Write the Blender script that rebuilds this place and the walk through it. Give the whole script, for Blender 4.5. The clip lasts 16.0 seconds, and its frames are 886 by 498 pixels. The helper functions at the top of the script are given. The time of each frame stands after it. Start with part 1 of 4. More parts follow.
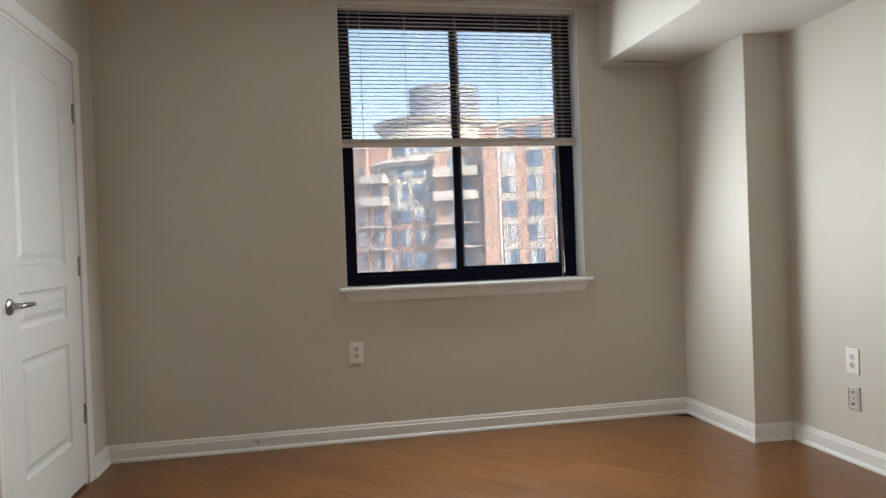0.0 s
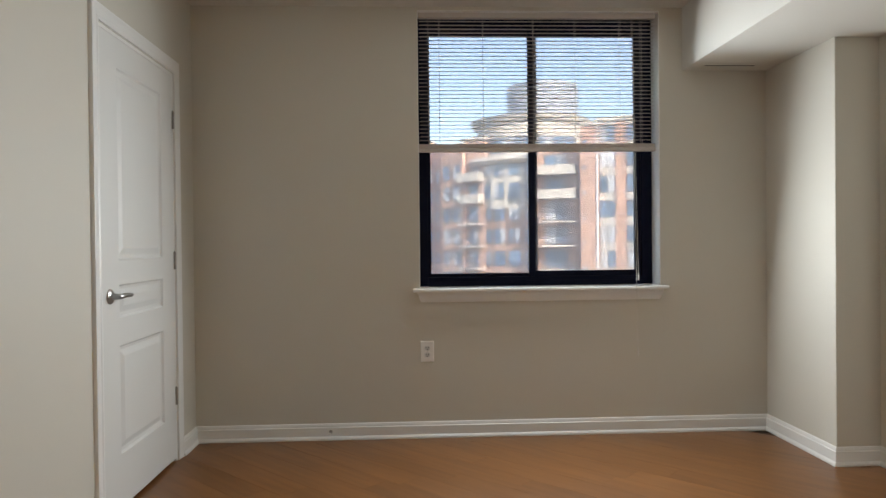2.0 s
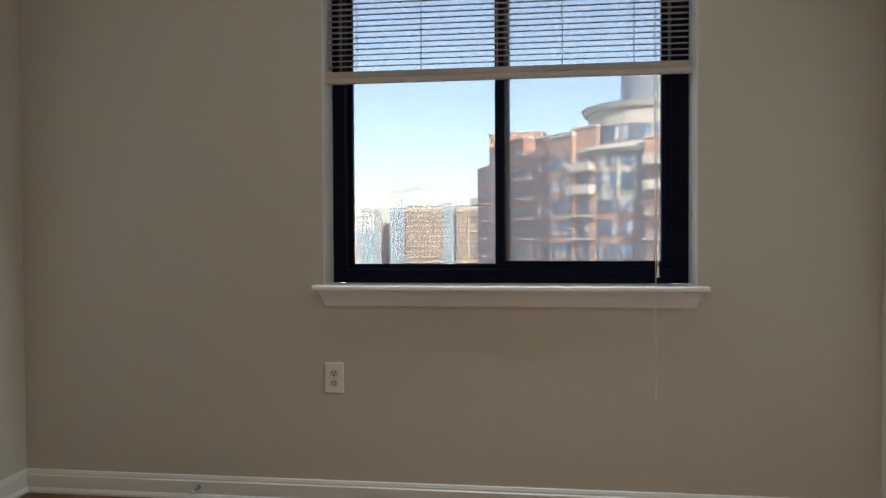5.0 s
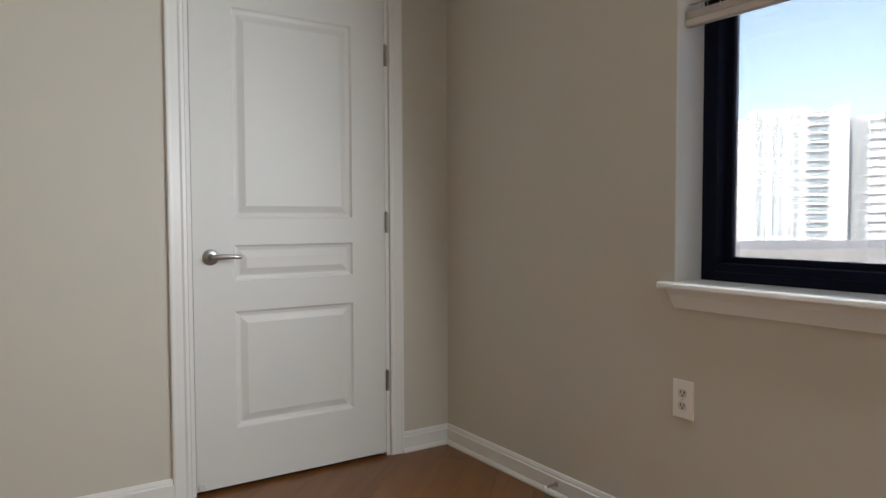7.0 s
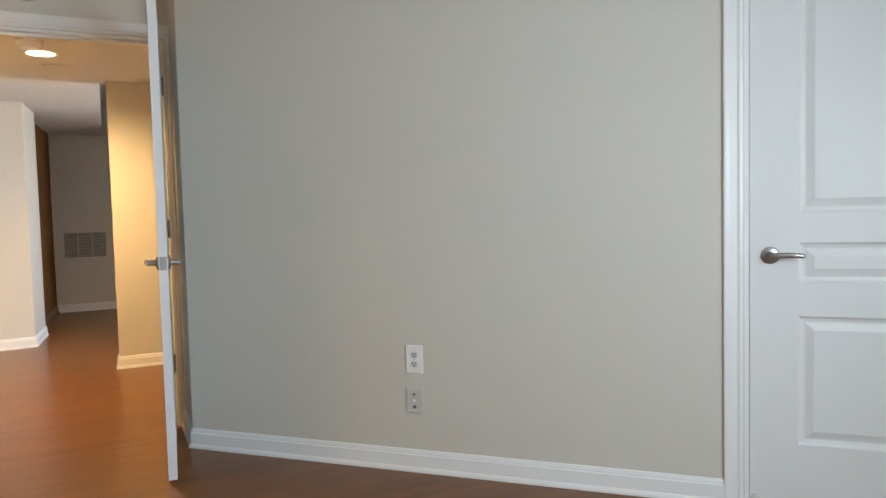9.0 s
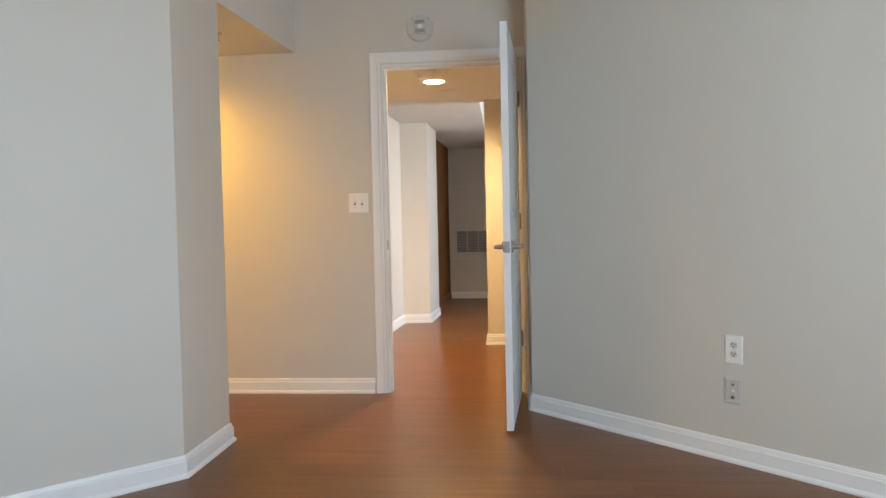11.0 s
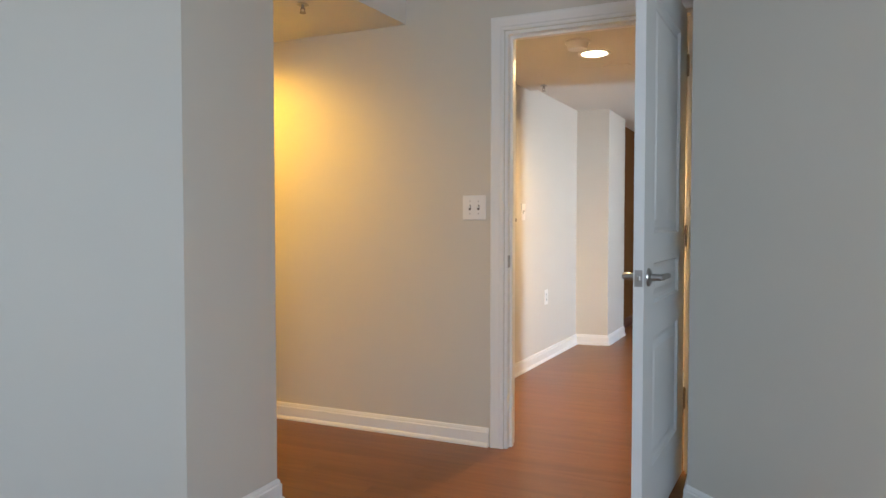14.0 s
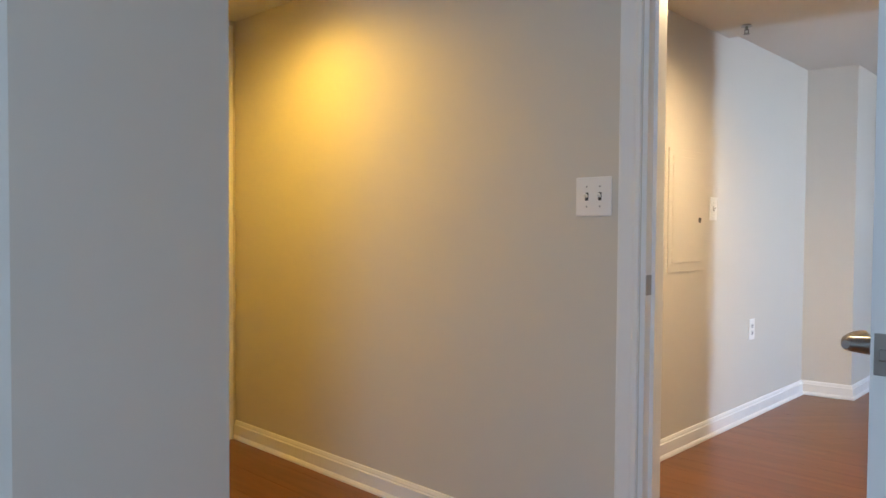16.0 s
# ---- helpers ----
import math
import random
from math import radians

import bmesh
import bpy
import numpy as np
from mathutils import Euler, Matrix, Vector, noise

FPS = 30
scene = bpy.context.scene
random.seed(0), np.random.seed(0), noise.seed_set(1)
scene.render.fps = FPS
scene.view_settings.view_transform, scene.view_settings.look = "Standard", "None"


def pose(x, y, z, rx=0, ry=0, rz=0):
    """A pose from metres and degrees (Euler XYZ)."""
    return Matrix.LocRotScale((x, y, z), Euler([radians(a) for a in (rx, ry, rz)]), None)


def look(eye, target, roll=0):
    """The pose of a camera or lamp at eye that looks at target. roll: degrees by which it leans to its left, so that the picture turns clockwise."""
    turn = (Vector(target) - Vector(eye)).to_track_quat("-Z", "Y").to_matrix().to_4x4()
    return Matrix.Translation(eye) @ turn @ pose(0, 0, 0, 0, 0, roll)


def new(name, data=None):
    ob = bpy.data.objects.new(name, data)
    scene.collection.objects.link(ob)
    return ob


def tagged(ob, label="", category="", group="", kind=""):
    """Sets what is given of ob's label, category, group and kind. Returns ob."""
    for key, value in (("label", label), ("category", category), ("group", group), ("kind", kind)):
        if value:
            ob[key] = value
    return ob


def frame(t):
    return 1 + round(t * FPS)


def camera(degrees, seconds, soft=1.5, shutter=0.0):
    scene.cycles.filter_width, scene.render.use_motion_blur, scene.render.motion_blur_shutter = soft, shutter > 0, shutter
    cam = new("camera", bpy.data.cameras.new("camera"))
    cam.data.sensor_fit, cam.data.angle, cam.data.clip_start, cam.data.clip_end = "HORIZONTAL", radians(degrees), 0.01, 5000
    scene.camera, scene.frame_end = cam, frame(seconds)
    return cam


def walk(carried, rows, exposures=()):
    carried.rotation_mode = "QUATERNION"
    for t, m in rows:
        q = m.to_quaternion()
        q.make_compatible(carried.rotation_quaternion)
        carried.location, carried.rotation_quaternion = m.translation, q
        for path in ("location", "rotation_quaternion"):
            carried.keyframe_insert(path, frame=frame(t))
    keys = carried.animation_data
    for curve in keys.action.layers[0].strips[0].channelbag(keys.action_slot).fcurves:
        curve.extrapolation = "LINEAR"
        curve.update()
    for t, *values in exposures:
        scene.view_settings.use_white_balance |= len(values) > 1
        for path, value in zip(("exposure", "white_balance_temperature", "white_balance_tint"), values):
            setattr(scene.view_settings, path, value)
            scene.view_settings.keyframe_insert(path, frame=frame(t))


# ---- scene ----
cam = camera(65.9, 16.0)

PATH = [
    (0, (1.135, -3.913, 1.109), (1.501, -1.947, 1.092), -2.1),
    (0.5, (1.203, -3.992, 1.133), (1.374, -1.999, 1.119), -1.7),
    (1, (1.231, -4.015, 1.149), (1.35, -2.019, 1.13), -1.3),
    (1.5, (1.234, -4.018, 1.151), (1.338, -2.021, 1.132), -0.9),
    (2, (1.257, -4.004, 1.14), (1.348, -2.006, 1.122), -0.6),
    (2.5, (1.274, -3.872, 1.115), (1.377, -1.875, 1.088), -0.4),
    (3, (1.32, -3.638, 1.113), (1.497, -1.647, 1.081), -0.2),
    (3.2, (1.355, -3.539, 1.094), (1.594, -1.554, 1.062), -0.1),
    (5.3, (2.22, -2.482, 1.066), (1.759, -0.536, 1.024), -0.1),
    (5.5, (2.292, -2.376, 1.077), (1.664, -0.479, 1.016), 0.0),
    (6, (2.477, -2.146, 1.076), (1.49, -0.408, 1.011), 0.0),
    (6.5, (2.653, -1.961, 1.083), (1.273, -0.514, 1.009), -0.2),
    (7, (2.706, -1.807, 1.076), (1.037, -0.708, 0.988), -0.2),
    (7.5, (2.719, -1.634, 1.076), (0.834, -0.972, 0.977), -0.4),
    (8, (2.73, -1.434, 1.112), (0.736, -1.323, 0.994), -1.2),
    (8.5, (2.682, -1.316, 1.097), (0.723, -1.706, 0.993), -1.6),
    (9, (2.702, -1.418, 1.113), (0.814, -2.068, 1.006), -1.4),
    (9.5, (2.751, -1.218, 1.095), (1.037, -2.245, 1.015), -1.7),
    (10, (2.778, -1.052, 1.054), (1.273, -2.368, 0.983), -1.4),
    (10.2, (2.817, -1.05, 1.042), (1.358, -2.416, 0.972), -1.4),
    (12.3, (2.699, -1.062, 1.032), (1.72, -2.805, 0.969), -0.7),
    (12.5, (2.604, -1.089, 1.04), (1.662, -2.852, 0.975), -0.7),
    (13, (2.369, -1.185, 1.059), (1.48, -2.976, 0.992), -0.4),
    (13.5, (2.073, -1.317, 1.092), (1.245, -3.136, 1.026), -0.2),
    (14, (1.843, -1.538, 1.106), (1.124, -3.403, 1.038), -0.0),
    (14.5, (1.607, -1.788, 1.104), (0.976, -3.685, 1.043), -0.0),
    (15, (1.361, -2.032, 1.112), (0.825, -3.958, 1.055), 0.2),
    (15.5, (1.194, -2.289, 1.108), (0.843, -4.257, 1.051), 0.4),
    (16, (1.038, -2.566, 1.091), (0.941, -4.563, 1.034), 0.4),
]
EXPOSURES = [(0, 4.45, 7200, 13), (3, 4.45, 7300, 14), (5.5, 4.08, 7200, 11), (6, 4.08, 7200, 11), (6.5, 4.1, 7300, 14), (7.0, 4.3, 7200, 15), (7.5, 4.6, 7000, 14), (8, 4.8, 6700, 12), (8.5, 4.7, 6500, 10), (10, 4.75, 6300, 12), (12.5, 4.75, 6300, 12), (13.5, 4.6, 6100, 11), (14.5, 4.4, 5800, 11), (15.5, 4.3, 5400, 10), (16, 4.25, 5300, 10)]
walk(cam, [(t, look(eye, target, roll)) for t, eye, target, roll in PATH], EXPOSURES)

# ---- world, sun, lamps ----
world = bpy.data.worlds.new("world")
scene.world = world
world.use_nodes = True
wn = world.node_tree.nodes
sky = wn.new("ShaderNodeTexSky")
sky.sky_type, sky.sun_disc = "NISHITA", False
sky.sun_elevation, sky.sun_rotation = radians(32.4), radians(157.4)
sky.air_density, sky.dust_density = 1.0, 1.3
wn["Background"].inputs["Strength"].default_value = 0.15
world.node_tree.links.new(sky.outputs[0], wn["Background"].inputs[0])


def lamp(name, kind, m, energy, color):
    data = bpy.data.lights.new(name, kind)
    data.energy, data.color = energy, color
    ob = new(name, data)
    ob.matrix_world = m
    return ob


lamp("sun", "SUN", look((20, -48, 33), (0, 0, 0)), 3.2, (1.0, 0.95, 0.86)).data.angle = radians(0.5)

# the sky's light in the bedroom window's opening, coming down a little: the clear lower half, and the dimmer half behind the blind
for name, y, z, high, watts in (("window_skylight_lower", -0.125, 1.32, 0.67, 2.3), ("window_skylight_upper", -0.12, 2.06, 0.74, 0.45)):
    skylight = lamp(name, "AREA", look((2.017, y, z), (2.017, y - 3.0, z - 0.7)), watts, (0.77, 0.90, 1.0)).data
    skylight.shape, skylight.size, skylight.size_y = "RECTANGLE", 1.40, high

# ---- materials ----


def material(name, color, rough=0.5, metal=0.0, vary=0.06, scale=6.0, bump=0.05, grain=160.0, random_amount=0.0, spec=0.5):
    m = bpy.data.materials.new(name)
    m.use_nodes = True
    nt = m.node_tree
    b = nt.nodes["Principled BSDF"]
    b.inputs["Roughness"].default_value = rough
    b.inputs["Metallic"].default_value = metal
    b.inputs["Specular IOR Level"].default_value = spec
    co = nt.nodes.new("ShaderNodeTexCoord")
    big = nt.nodes.new("ShaderNodeTexNoise")
    big.inputs["Scale"].default_value, big.inputs["Detail"].default_value = scale, 4
    fine = nt.nodes.new("ShaderNodeTexNoise")
    fine.inputs["Scale"].default_value, fine.inputs["Detail"].default_value = grain, 3
    nt.links.new(co.outputs["Object"], big.inputs["Vector"])
    nt.links.new(co.outputs["Object"], fine.inputs["Vector"])
    mix = nt.nodes.new("ShaderNodeMix")
    mix.data_type = "RGBA"
    mix.inputs[6].default_value = (*[c * (1 - vary) for c in color], 1)
    mix.inputs[7].default_value = (*[min(1, c * (1 + vary)) for c in color], 1)
    nt.links.new(big.outputs["Fac"], mix.inputs["Factor"])
    out = mix.outputs[2]
    if random_amount:
        info = nt.nodes.new("ShaderNodeObjectInfo")
        ramp = nt.nodes.new("ShaderNodeMapRange")
        ramp.inputs["To Min"].default_value, ramp.inputs["To Max"].default_value = 1 - random_amount, 1 + random_amount
        nt.links.new(info.outputs["Random"], ramp.inputs["Value"])
        hsv = nt.nodes.new("ShaderNodeHueSaturation")
        nt.links.new(ramp.outputs[0], hsv.inputs["Value"])
        nt.links.new(out, hsv.inputs["Color"])
        out = hsv.outputs[0]
    nt.links.new(out, b.inputs["Base Color"])
    if bump:
        bp = nt.nodes.new("ShaderNodeBump")
        bp.inputs["Strength"].default_value, bp.inputs["Distance"].default_value = bump, 0.002
        nt.links.new(fine.outputs["Fac"], bp.inputs["Height"])
        nt.links.new(bp.outputs[0], b.inputs["Normal"])
    return m


def glowing(name, color, strength):
    m = bpy.data.materials.new(name)
    m.use_nodes = True
    b = m.node_tree.nodes["Principled BSDF"]
    b.inputs["Base Color"].default_value = (*color, 1)
    b.inputs["Emission Color"].default_value = (*color, 1)
    b.inputs["Emission Strength"].default_value = strength
    return m


def plank_material():
    m = bpy.data.materials.new("vinyl_plank")
    m.use_nodes = True
    nt = m.node_tree
    b = nt.nodes["Principled BSDF"]
    b.inputs["Roughness"].default_value = 0.30
    b.inputs["Specular IOR Level"].default_value = 0.35
    co = nt.nodes.new("ShaderNodeTexCoord")
    info = nt.nodes.new("ShaderNodeObjectInfo")
    shift = nt.nodes.new("ShaderNodeVectorMath")
    shift.operation = "MULTIPLY_ADD"
    shift.inputs[1].default_value = (0.9, 9.0, 9.0)
    spread = nt.nodes.new("ShaderNodeMath")
    spread.operation = "MULTIPLY"
    spread.inputs[1].default_value = 37.0
    nt.links.new(info.outputs["Random"], spread.inputs[0])
    nt.links.new(co.outputs["Object"], shift.inputs[0])
    nt.links.new(spread.outputs[0], shift.inputs[2])
    grain = nt.nodes.new("ShaderNodeTexNoise")
    grain.inputs["Scale"].default_value, grain.inputs["Detail"].default_value = 2.0, 3
    grain.inputs["Distortion"].default_value = 0.8
    nt.links.new(shift.outputs[0], grain.inputs["Vector"])
    ramp = nt.nodes.new("ShaderNodeValToRGB")
    ramp.color_ramp.elements[0].position, ramp.color_ramp.elements[0].color = 0.30, (0.145, 0.057, 0.017, 1)
    ramp.color_ramp.elements[1].position, ramp.color_ramp.elements[1].color = 0.72, (0.205, 0.084, 0.026, 1)
    nt.links.new(grain.outputs["Fac"], ramp.inputs["Fac"])
    hsv = nt.nodes.new("ShaderNodeHueSaturation")
    rng = nt.nodes.new("ShaderNodeMapRange")
    rng.inputs["To Min"].default_value, rng.inputs["To Max"].default_value = 0.93, 1.07
    nt.links.new(info.outputs["Random"], rng.inputs["Value"])
    nt.links.new(rng.outputs[0], hsv.inputs["Value"])
    nt.links.new(ramp.outputs[0], hsv.inputs["Color"])
    nt.links.new(hsv.outputs[0], b.inputs["Base Color"])
    bp = nt.nodes.new("ShaderNodeBump")
    bp.inputs["Strength"].default_value, bp.inputs["Distance"].default_value = 0.12, 0.001
    nt.links.new(grain.outputs["Fac"], bp.inputs["Height"])
    nt.links.new(bp.outputs[0], b.inputs["Normal"])
    return m


def glass_material(name, tint):
    m = bpy.data.materials.new(name)
    m.use_nodes = True
    nt = m.node_tree
    nt.nodes.remove(nt.nodes["Principled BSDF"])
    clear = nt.nodes.new("ShaderNodeBsdfTransparent")
    clear.inputs[0].default_value = (*tint, 1)
    gloss = nt.nodes.new("ShaderNodeBsdfGlossy")
    gloss.inputs["Roughness"].default_value = 0.02
    fres = nt.nodes.new("ShaderNodeFresnel")
    mix = nt.nodes.new("ShaderNodeMixShader")
    nt.links.new(fres.outputs[0], mix.inputs[0])
    nt.links.new(clear.outputs[0], mix.inputs[1])
    nt.links.new(gloss.outputs[0], mix.inputs[2])
    # a pale translucent share veils the view, standing in for haze and glare
    haze = nt.nodes.new("ShaderNodeBsdfTranslucent")
    haze.inputs[0].default_value = (0.9, 0.92, 0.95, 1)
    haze_mix = nt.nodes.new("ShaderNodeMixShader")
    haze_mix.inputs[0].default_value = 0.065
    nt.links.new(mix.outputs[0], haze_mix.inputs[1])
    nt.links.new(haze.outputs[0], haze_mix.inputs[2])
    nt.links.new(haze_mix.outputs[0], nt.nodes["Material Output"].inputs[0])
    return m


PAINT = material("greige_wall_paint", (0.60, 0.567, 0.503), 0.6, vary=0.02, scale=1.4, bump=0.10, grain=220)
CEILING_PAINT = material("ceiling_paint", (0.66, 0.635, 0.59), 0.8, vary=0.02, scale=1.2, bump=0.10, grain=180)
TRIM = material("white_trim_paint", (0.78, 0.775, 0.76), 0.35, vary=0.02, scale=3, bump=0.03, grain=90)
DOOR_PAINT = material("white_door_paint", (0.71, 0.71, 0.695), 0.45, vary=0.02, scale=3, bump=0.06, grain=120)
ALMOND = material("almond_plate_plastic", (0.56, 0.535, 0.49), 0.4, vary=0.02, bump=0)
PLASTIC = material("white_plastic", (0.82, 0.80, 0.77), 0.3, vary=0.01, bump=0)
SOCKET = material("grey_socket_plastic", (0.62, 0.62, 0.61), 0.35, vary=0.02, bump=0)
GRILLE = material("grey_grille", (0.20, 0.20, 0.20), 0.5, vary=0.05, bump=0)
SLOT = material("dark_slot", (0.05, 0.045, 0.04), 0.6, vary=0.02, bump=0)
NICKEL = material("satin_nickel", (0.38, 0.37, 0.36), 0.32, 1.0, vary=0.05, scale=30, bump=0.04)
HINGE = material("dull_hinge_steel", (0.30, 0.285, 0.265), 0.45, 1.0, vary=0.08, scale=40, bump=0.04)
FRAME = material("black_window_frame", (0.006, 0.008, 0.022), 0.55, vary=0.1, scale=10, bump=0.03, spec=0.08)
SLAT = material("beige_blind_slat", (0.56, 0.505, 0.47), 0.45, vary=0.02, scale=12, bump=0.02)
CORD = material("blind_cord", (0.60, 0.575, 0.54), 0.8, vary=0.04, bump=0)
BROWN = material("brown_accent_paint", (0.16, 0.066, 0.018), 0.75, vary=0.06, scale=2, bump=0.06, spec=0.15)
DARKBASE = material("dark_baseboard_paint", (0.10, 0.035, 0.02), 0.5, vary=0.05, bump=0.03)
PLANK = plank_material()
SUBFLOOR = material("subfloor", (0.06, 0.03, 0.018), 0.8, vary=0.1)
# the dark tint only holds the outside's brightness down against the room's
GLASS = glass_material("window_glass", (0.26, 0.27, 0.28))
BRICK = material("orange_brick_wall", (0.52, 0.31, 0.22), 0.85, vary=0.10, scale=0.5, bump=0.1, grain=14)
REDBRICK = material("red_brick_wall", (0.43, 0.21, 0.155), 0.85, vary=0.12, scale=0.5, bump=0.1, grain=14)
STONE = material("beige_precast", (0.55, 0.50, 0.43), 0.8, vary=0.06, scale=0.4, bump=0.08, grain=10)
FARGLASS = material("facade_window_glass", (0.13, 0.20, 0.30), 0.10, vary=0.3, scale=0.7, bump=0, random_amount=0.3)
FARFRAME = material("facade_window_frame", (0.10, 0.09, 0.085), 0.5, vary=0.05, bump=0)
CURTAIN = material("pale_curtained_pane", (0.55, 0.57, 0.60), 0.3, vary=0.15, scale=0.8, bump=0, random_amount=0.25)
RAILDARK = material("dark_balcony_railing", (0.09, 0.10, 0.13), 0.5, vary=0.1, bump=0)
WHITEFACADE = material("white_facade", (0.70, 0.70, 0.69), 0.8, vary=0.05, scale=0.2, bump=0.05, grain=6)
TANBRICK = material("tan_brick_wall", (0.46, 0.30, 0.16), 0.85, vary=0.10, scale=0.3, bump=0.1, grain=10)
YELLOWFACADE = material("yellow_facade", (0.52, 0.43, 0.27), 0.85, vary=0.06, scale=0.2, bump=0.05, grain=6)
TEALFACADE = material("teal_glass_facade", (0.20, 0.32, 0.38), 0.25, vary=0.15, scale=0.3, bump=0)
GREYFACADE = material("grey_facade", (0.45, 0.45, 0.46), 0.8, vary=0.08, scale=0.2, bump=0.05, grain=6)
ROOFGREY = material("roof_gravel", (0.30, 0.29, 0.28), 0.95, vary=0.15, scale=0.4, bump=0.1)
PENTHOUSE = material("bluish_metal_cladding", (0.30, 0.33, 0.37), 0.6, vary=0.06, scale=0.3, bump=0.05, grain=6)
CITY = material("city_ground", (0.14, 0.14, 0.13), 0.95, vary=0.4, scale=0.03, bump=0.1, grain=0.6)
DARKWIN = material("dark_tower_windows", (0.10, 0.11, 0.12), 0.3, vary=0.3, scale=0.5, bump=0)
STEEL = material("painted_crane_steel", (0.45, 0.46, 0.44), 0.5, vary=0.05, bump=0)

# ---- mesh helpers ----


def box(bm, lo, hi, m=None, bevel=0.0):
    ret = bmesh.ops.create_cube(bm, size=1.0)
    vs = ret["verts"]
    for v in vs:
        v.co = Vector([lo[i] + (v.co[i] + 0.5) * (hi[i] - lo[i]) for i in range(3)])
    if bevel:
        es = list({e for v in vs for e in v.link_edges})
        b = bmesh.ops.bevel(bm, geom=es, offset=bevel, segments=2, affect="EDGES", profile=0.5)
        vs = list({v for f in b["faces"] for v in f.verts} | {v for v in vs if v.is_valid})
    if m is not None:
        bmesh.ops.transform(bm, matrix=m, verts=vs)
    return vs


def disc(bm, center, axis, radius, depth, r2=None, seg=24):
    """A round solid that starts at center and runs along axis."""
    r = bmesh.ops.create_cone(bm, cap_ends=True, segments=seg, radius1=radius, radius2=radius if r2 is None else r2, depth=depth)
    ax = Vector(axis).normalized()
    m = Matrix.Translation(Vector(center) + ax * depth / 2) @ ax.to_track_quat("Z", "Y").to_matrix().to_4x4()
    bmesh.ops.transform(bm, matrix=m, verts=r["verts"])
    return r["verts"]


def prism(bm, poly, z0, z1):
    """A solid over a plan polygon."""
    lo = [bm.verts.new((x, y, z0)) for x, y in poly]
    hi = [bm.verts.new((x, y, z1)) for x, y in poly]
    n = len(poly)
    bm.faces.new(lo[::-1])
    bm.faces.new(hi)
    for i in range(n):
        bm.faces.new((lo[i], lo[(i + 1) % n], hi[(i + 1) % n], hi[i]))


def sweep(bm, path, profile, put):
    """Runs a closed profile of (out, up) along a flat path, mitred; out is to the right of the way. put(a, b, up) gives the place."""
    pts = [Vector(p) for p in path]
    rings = []
    for i, p in enumerate(pts):
        ns = []
        for a, b in ((i - 1, i), (i, i + 1)):
            if a >= 0 and b < len(pts):
                d = (pts[b] - pts[a]).normalized()
                ns.append(Vector((d.y, -d.x)))
        n = ns[0] if len(ns) == 1 else (ns[0] + ns[1]) / (1 + ns[0].dot(ns[1]))
        rings.append([bm.verts.new(put(*(p + n * o), u)) for o, u in profile])
    k = len(profile)
    for r, s in zip(rings, rings[1:]):
        for j in range(k):
            bm.faces.new((r[j], r[(j + 1) % k], s[(j + 1) % k], s[j]))
    bm.faces.new(rings[0])
    bm.faces.new(rings[-1][::-1])


def mesh_of(name, bm, mat):
    bmesh.ops.recalc_face_normals(bm, faces=bm.faces)
    me = bpy.data.meshes.new(name)
    bm.to_mesh(me)
    bm.free()
    me.materials.append(mat)
    return me


def part(name, bm, mat, parent=None, label="", smooth=False):
    me = mesh_of(name, bm, mat)
    if smooth:
        for p in me.polygons:
            p.use_smooth = True
        me.set_sharp_from_angle(angle=radians(35))
    ob = new(name, me)
    ob.parent = parent
    return tagged(ob, label)


def structure(ob, label, category):
    return tagged(ob, label, category, kind="structure")


def thing(name, m, label, category, group=""):
    ob = new(name)
    ob.empty_display_size = 0.05
    ob.matrix_world = m
    return tagged(ob, label, category, group)


R2 = math.sqrt(2.0)


def diag(a, s):
    """The plan point whose x + y is a and whose x - y is s: the entry's walls run at 45 degrees."""
    return ((a + s) / 2, (a - s) / 2)


def wall(name, p0, p1, thick, z0, z1, label, holes=(), mat=None):
    """A wall whose room face runs from p0 to p1, with its thickness to the left of the way; holes are (u0, u1, z0, z1)."""
    p0, p1 = Vector(p0), Vector(p1)
    d = (p1 - p0)
    length = d.length
    ang = math.atan2(d.y, d.x)
    m = Matrix.Translation((p0.x, p0.y, 0)) @ Matrix.Rotation(ang, 4, "Z")
    bm = bmesh.new()
    u = 0.0
    for u0, u1, a, b in sorted(holes):
        if u0 > u:
            box(bm, (u, 0, z0), (u0, thick, z1))
        if a > z0:
            box(bm, (u0, 0, z0), (u1, thick, a))
        if b < z1:
            box(bm, (u0, 0, b), (u1, thick, z1))
        u = u1
    if length > u:
        box(bm, (u, 0, z0), (length, thick, z1))
    bmesh.ops.remove_doubles(bm, verts=bm.verts, dist=1e-5)
    ob = part(name, bm, mat or PAINT)
    ob.matrix_world = m
    return structure(ob, label, "wall")


# ---- large structure: the bedroom ----
CEIL, SOFFIT, LOW = 2.52, 2.15, 2.147
DW, PW = -4.21, -2.81
P1, P2 = (1.83, -3.96), diag(PW, 5.79)
C0, C1 = diag(PW, 8.09), diag(DW, 8.09)
DC = diag(DW, 3.66)
S_HINGE, S_LATCH = 3.69, 4.915
wall("wall_north", (-0.15, 0), (3.86, 0), 0.26, -0.02, 2.65, "greige painted wall around a wide window", [(1.45, 2.885, 0.86, 2.50)])
wall("wall_east", (3.61, 0.0), (3.61, -4.1), 0.15, -0.02, 2.65, "greige painted plain bedroom wall")
wall("wall_south", (3.61, P1[1]), P1, 0.15, -0.02, 2.65, "greige painted wall beside the entry passage")
wall("wall_corner", P1, P2, 0.15, -0.02, 2.65, "greige angled wall end at the entry passage")
wall("wall_passage", diag(PW, 5.81), C0, 0.12, -0.02, 2.65, "greige painted side wall of the short passage")
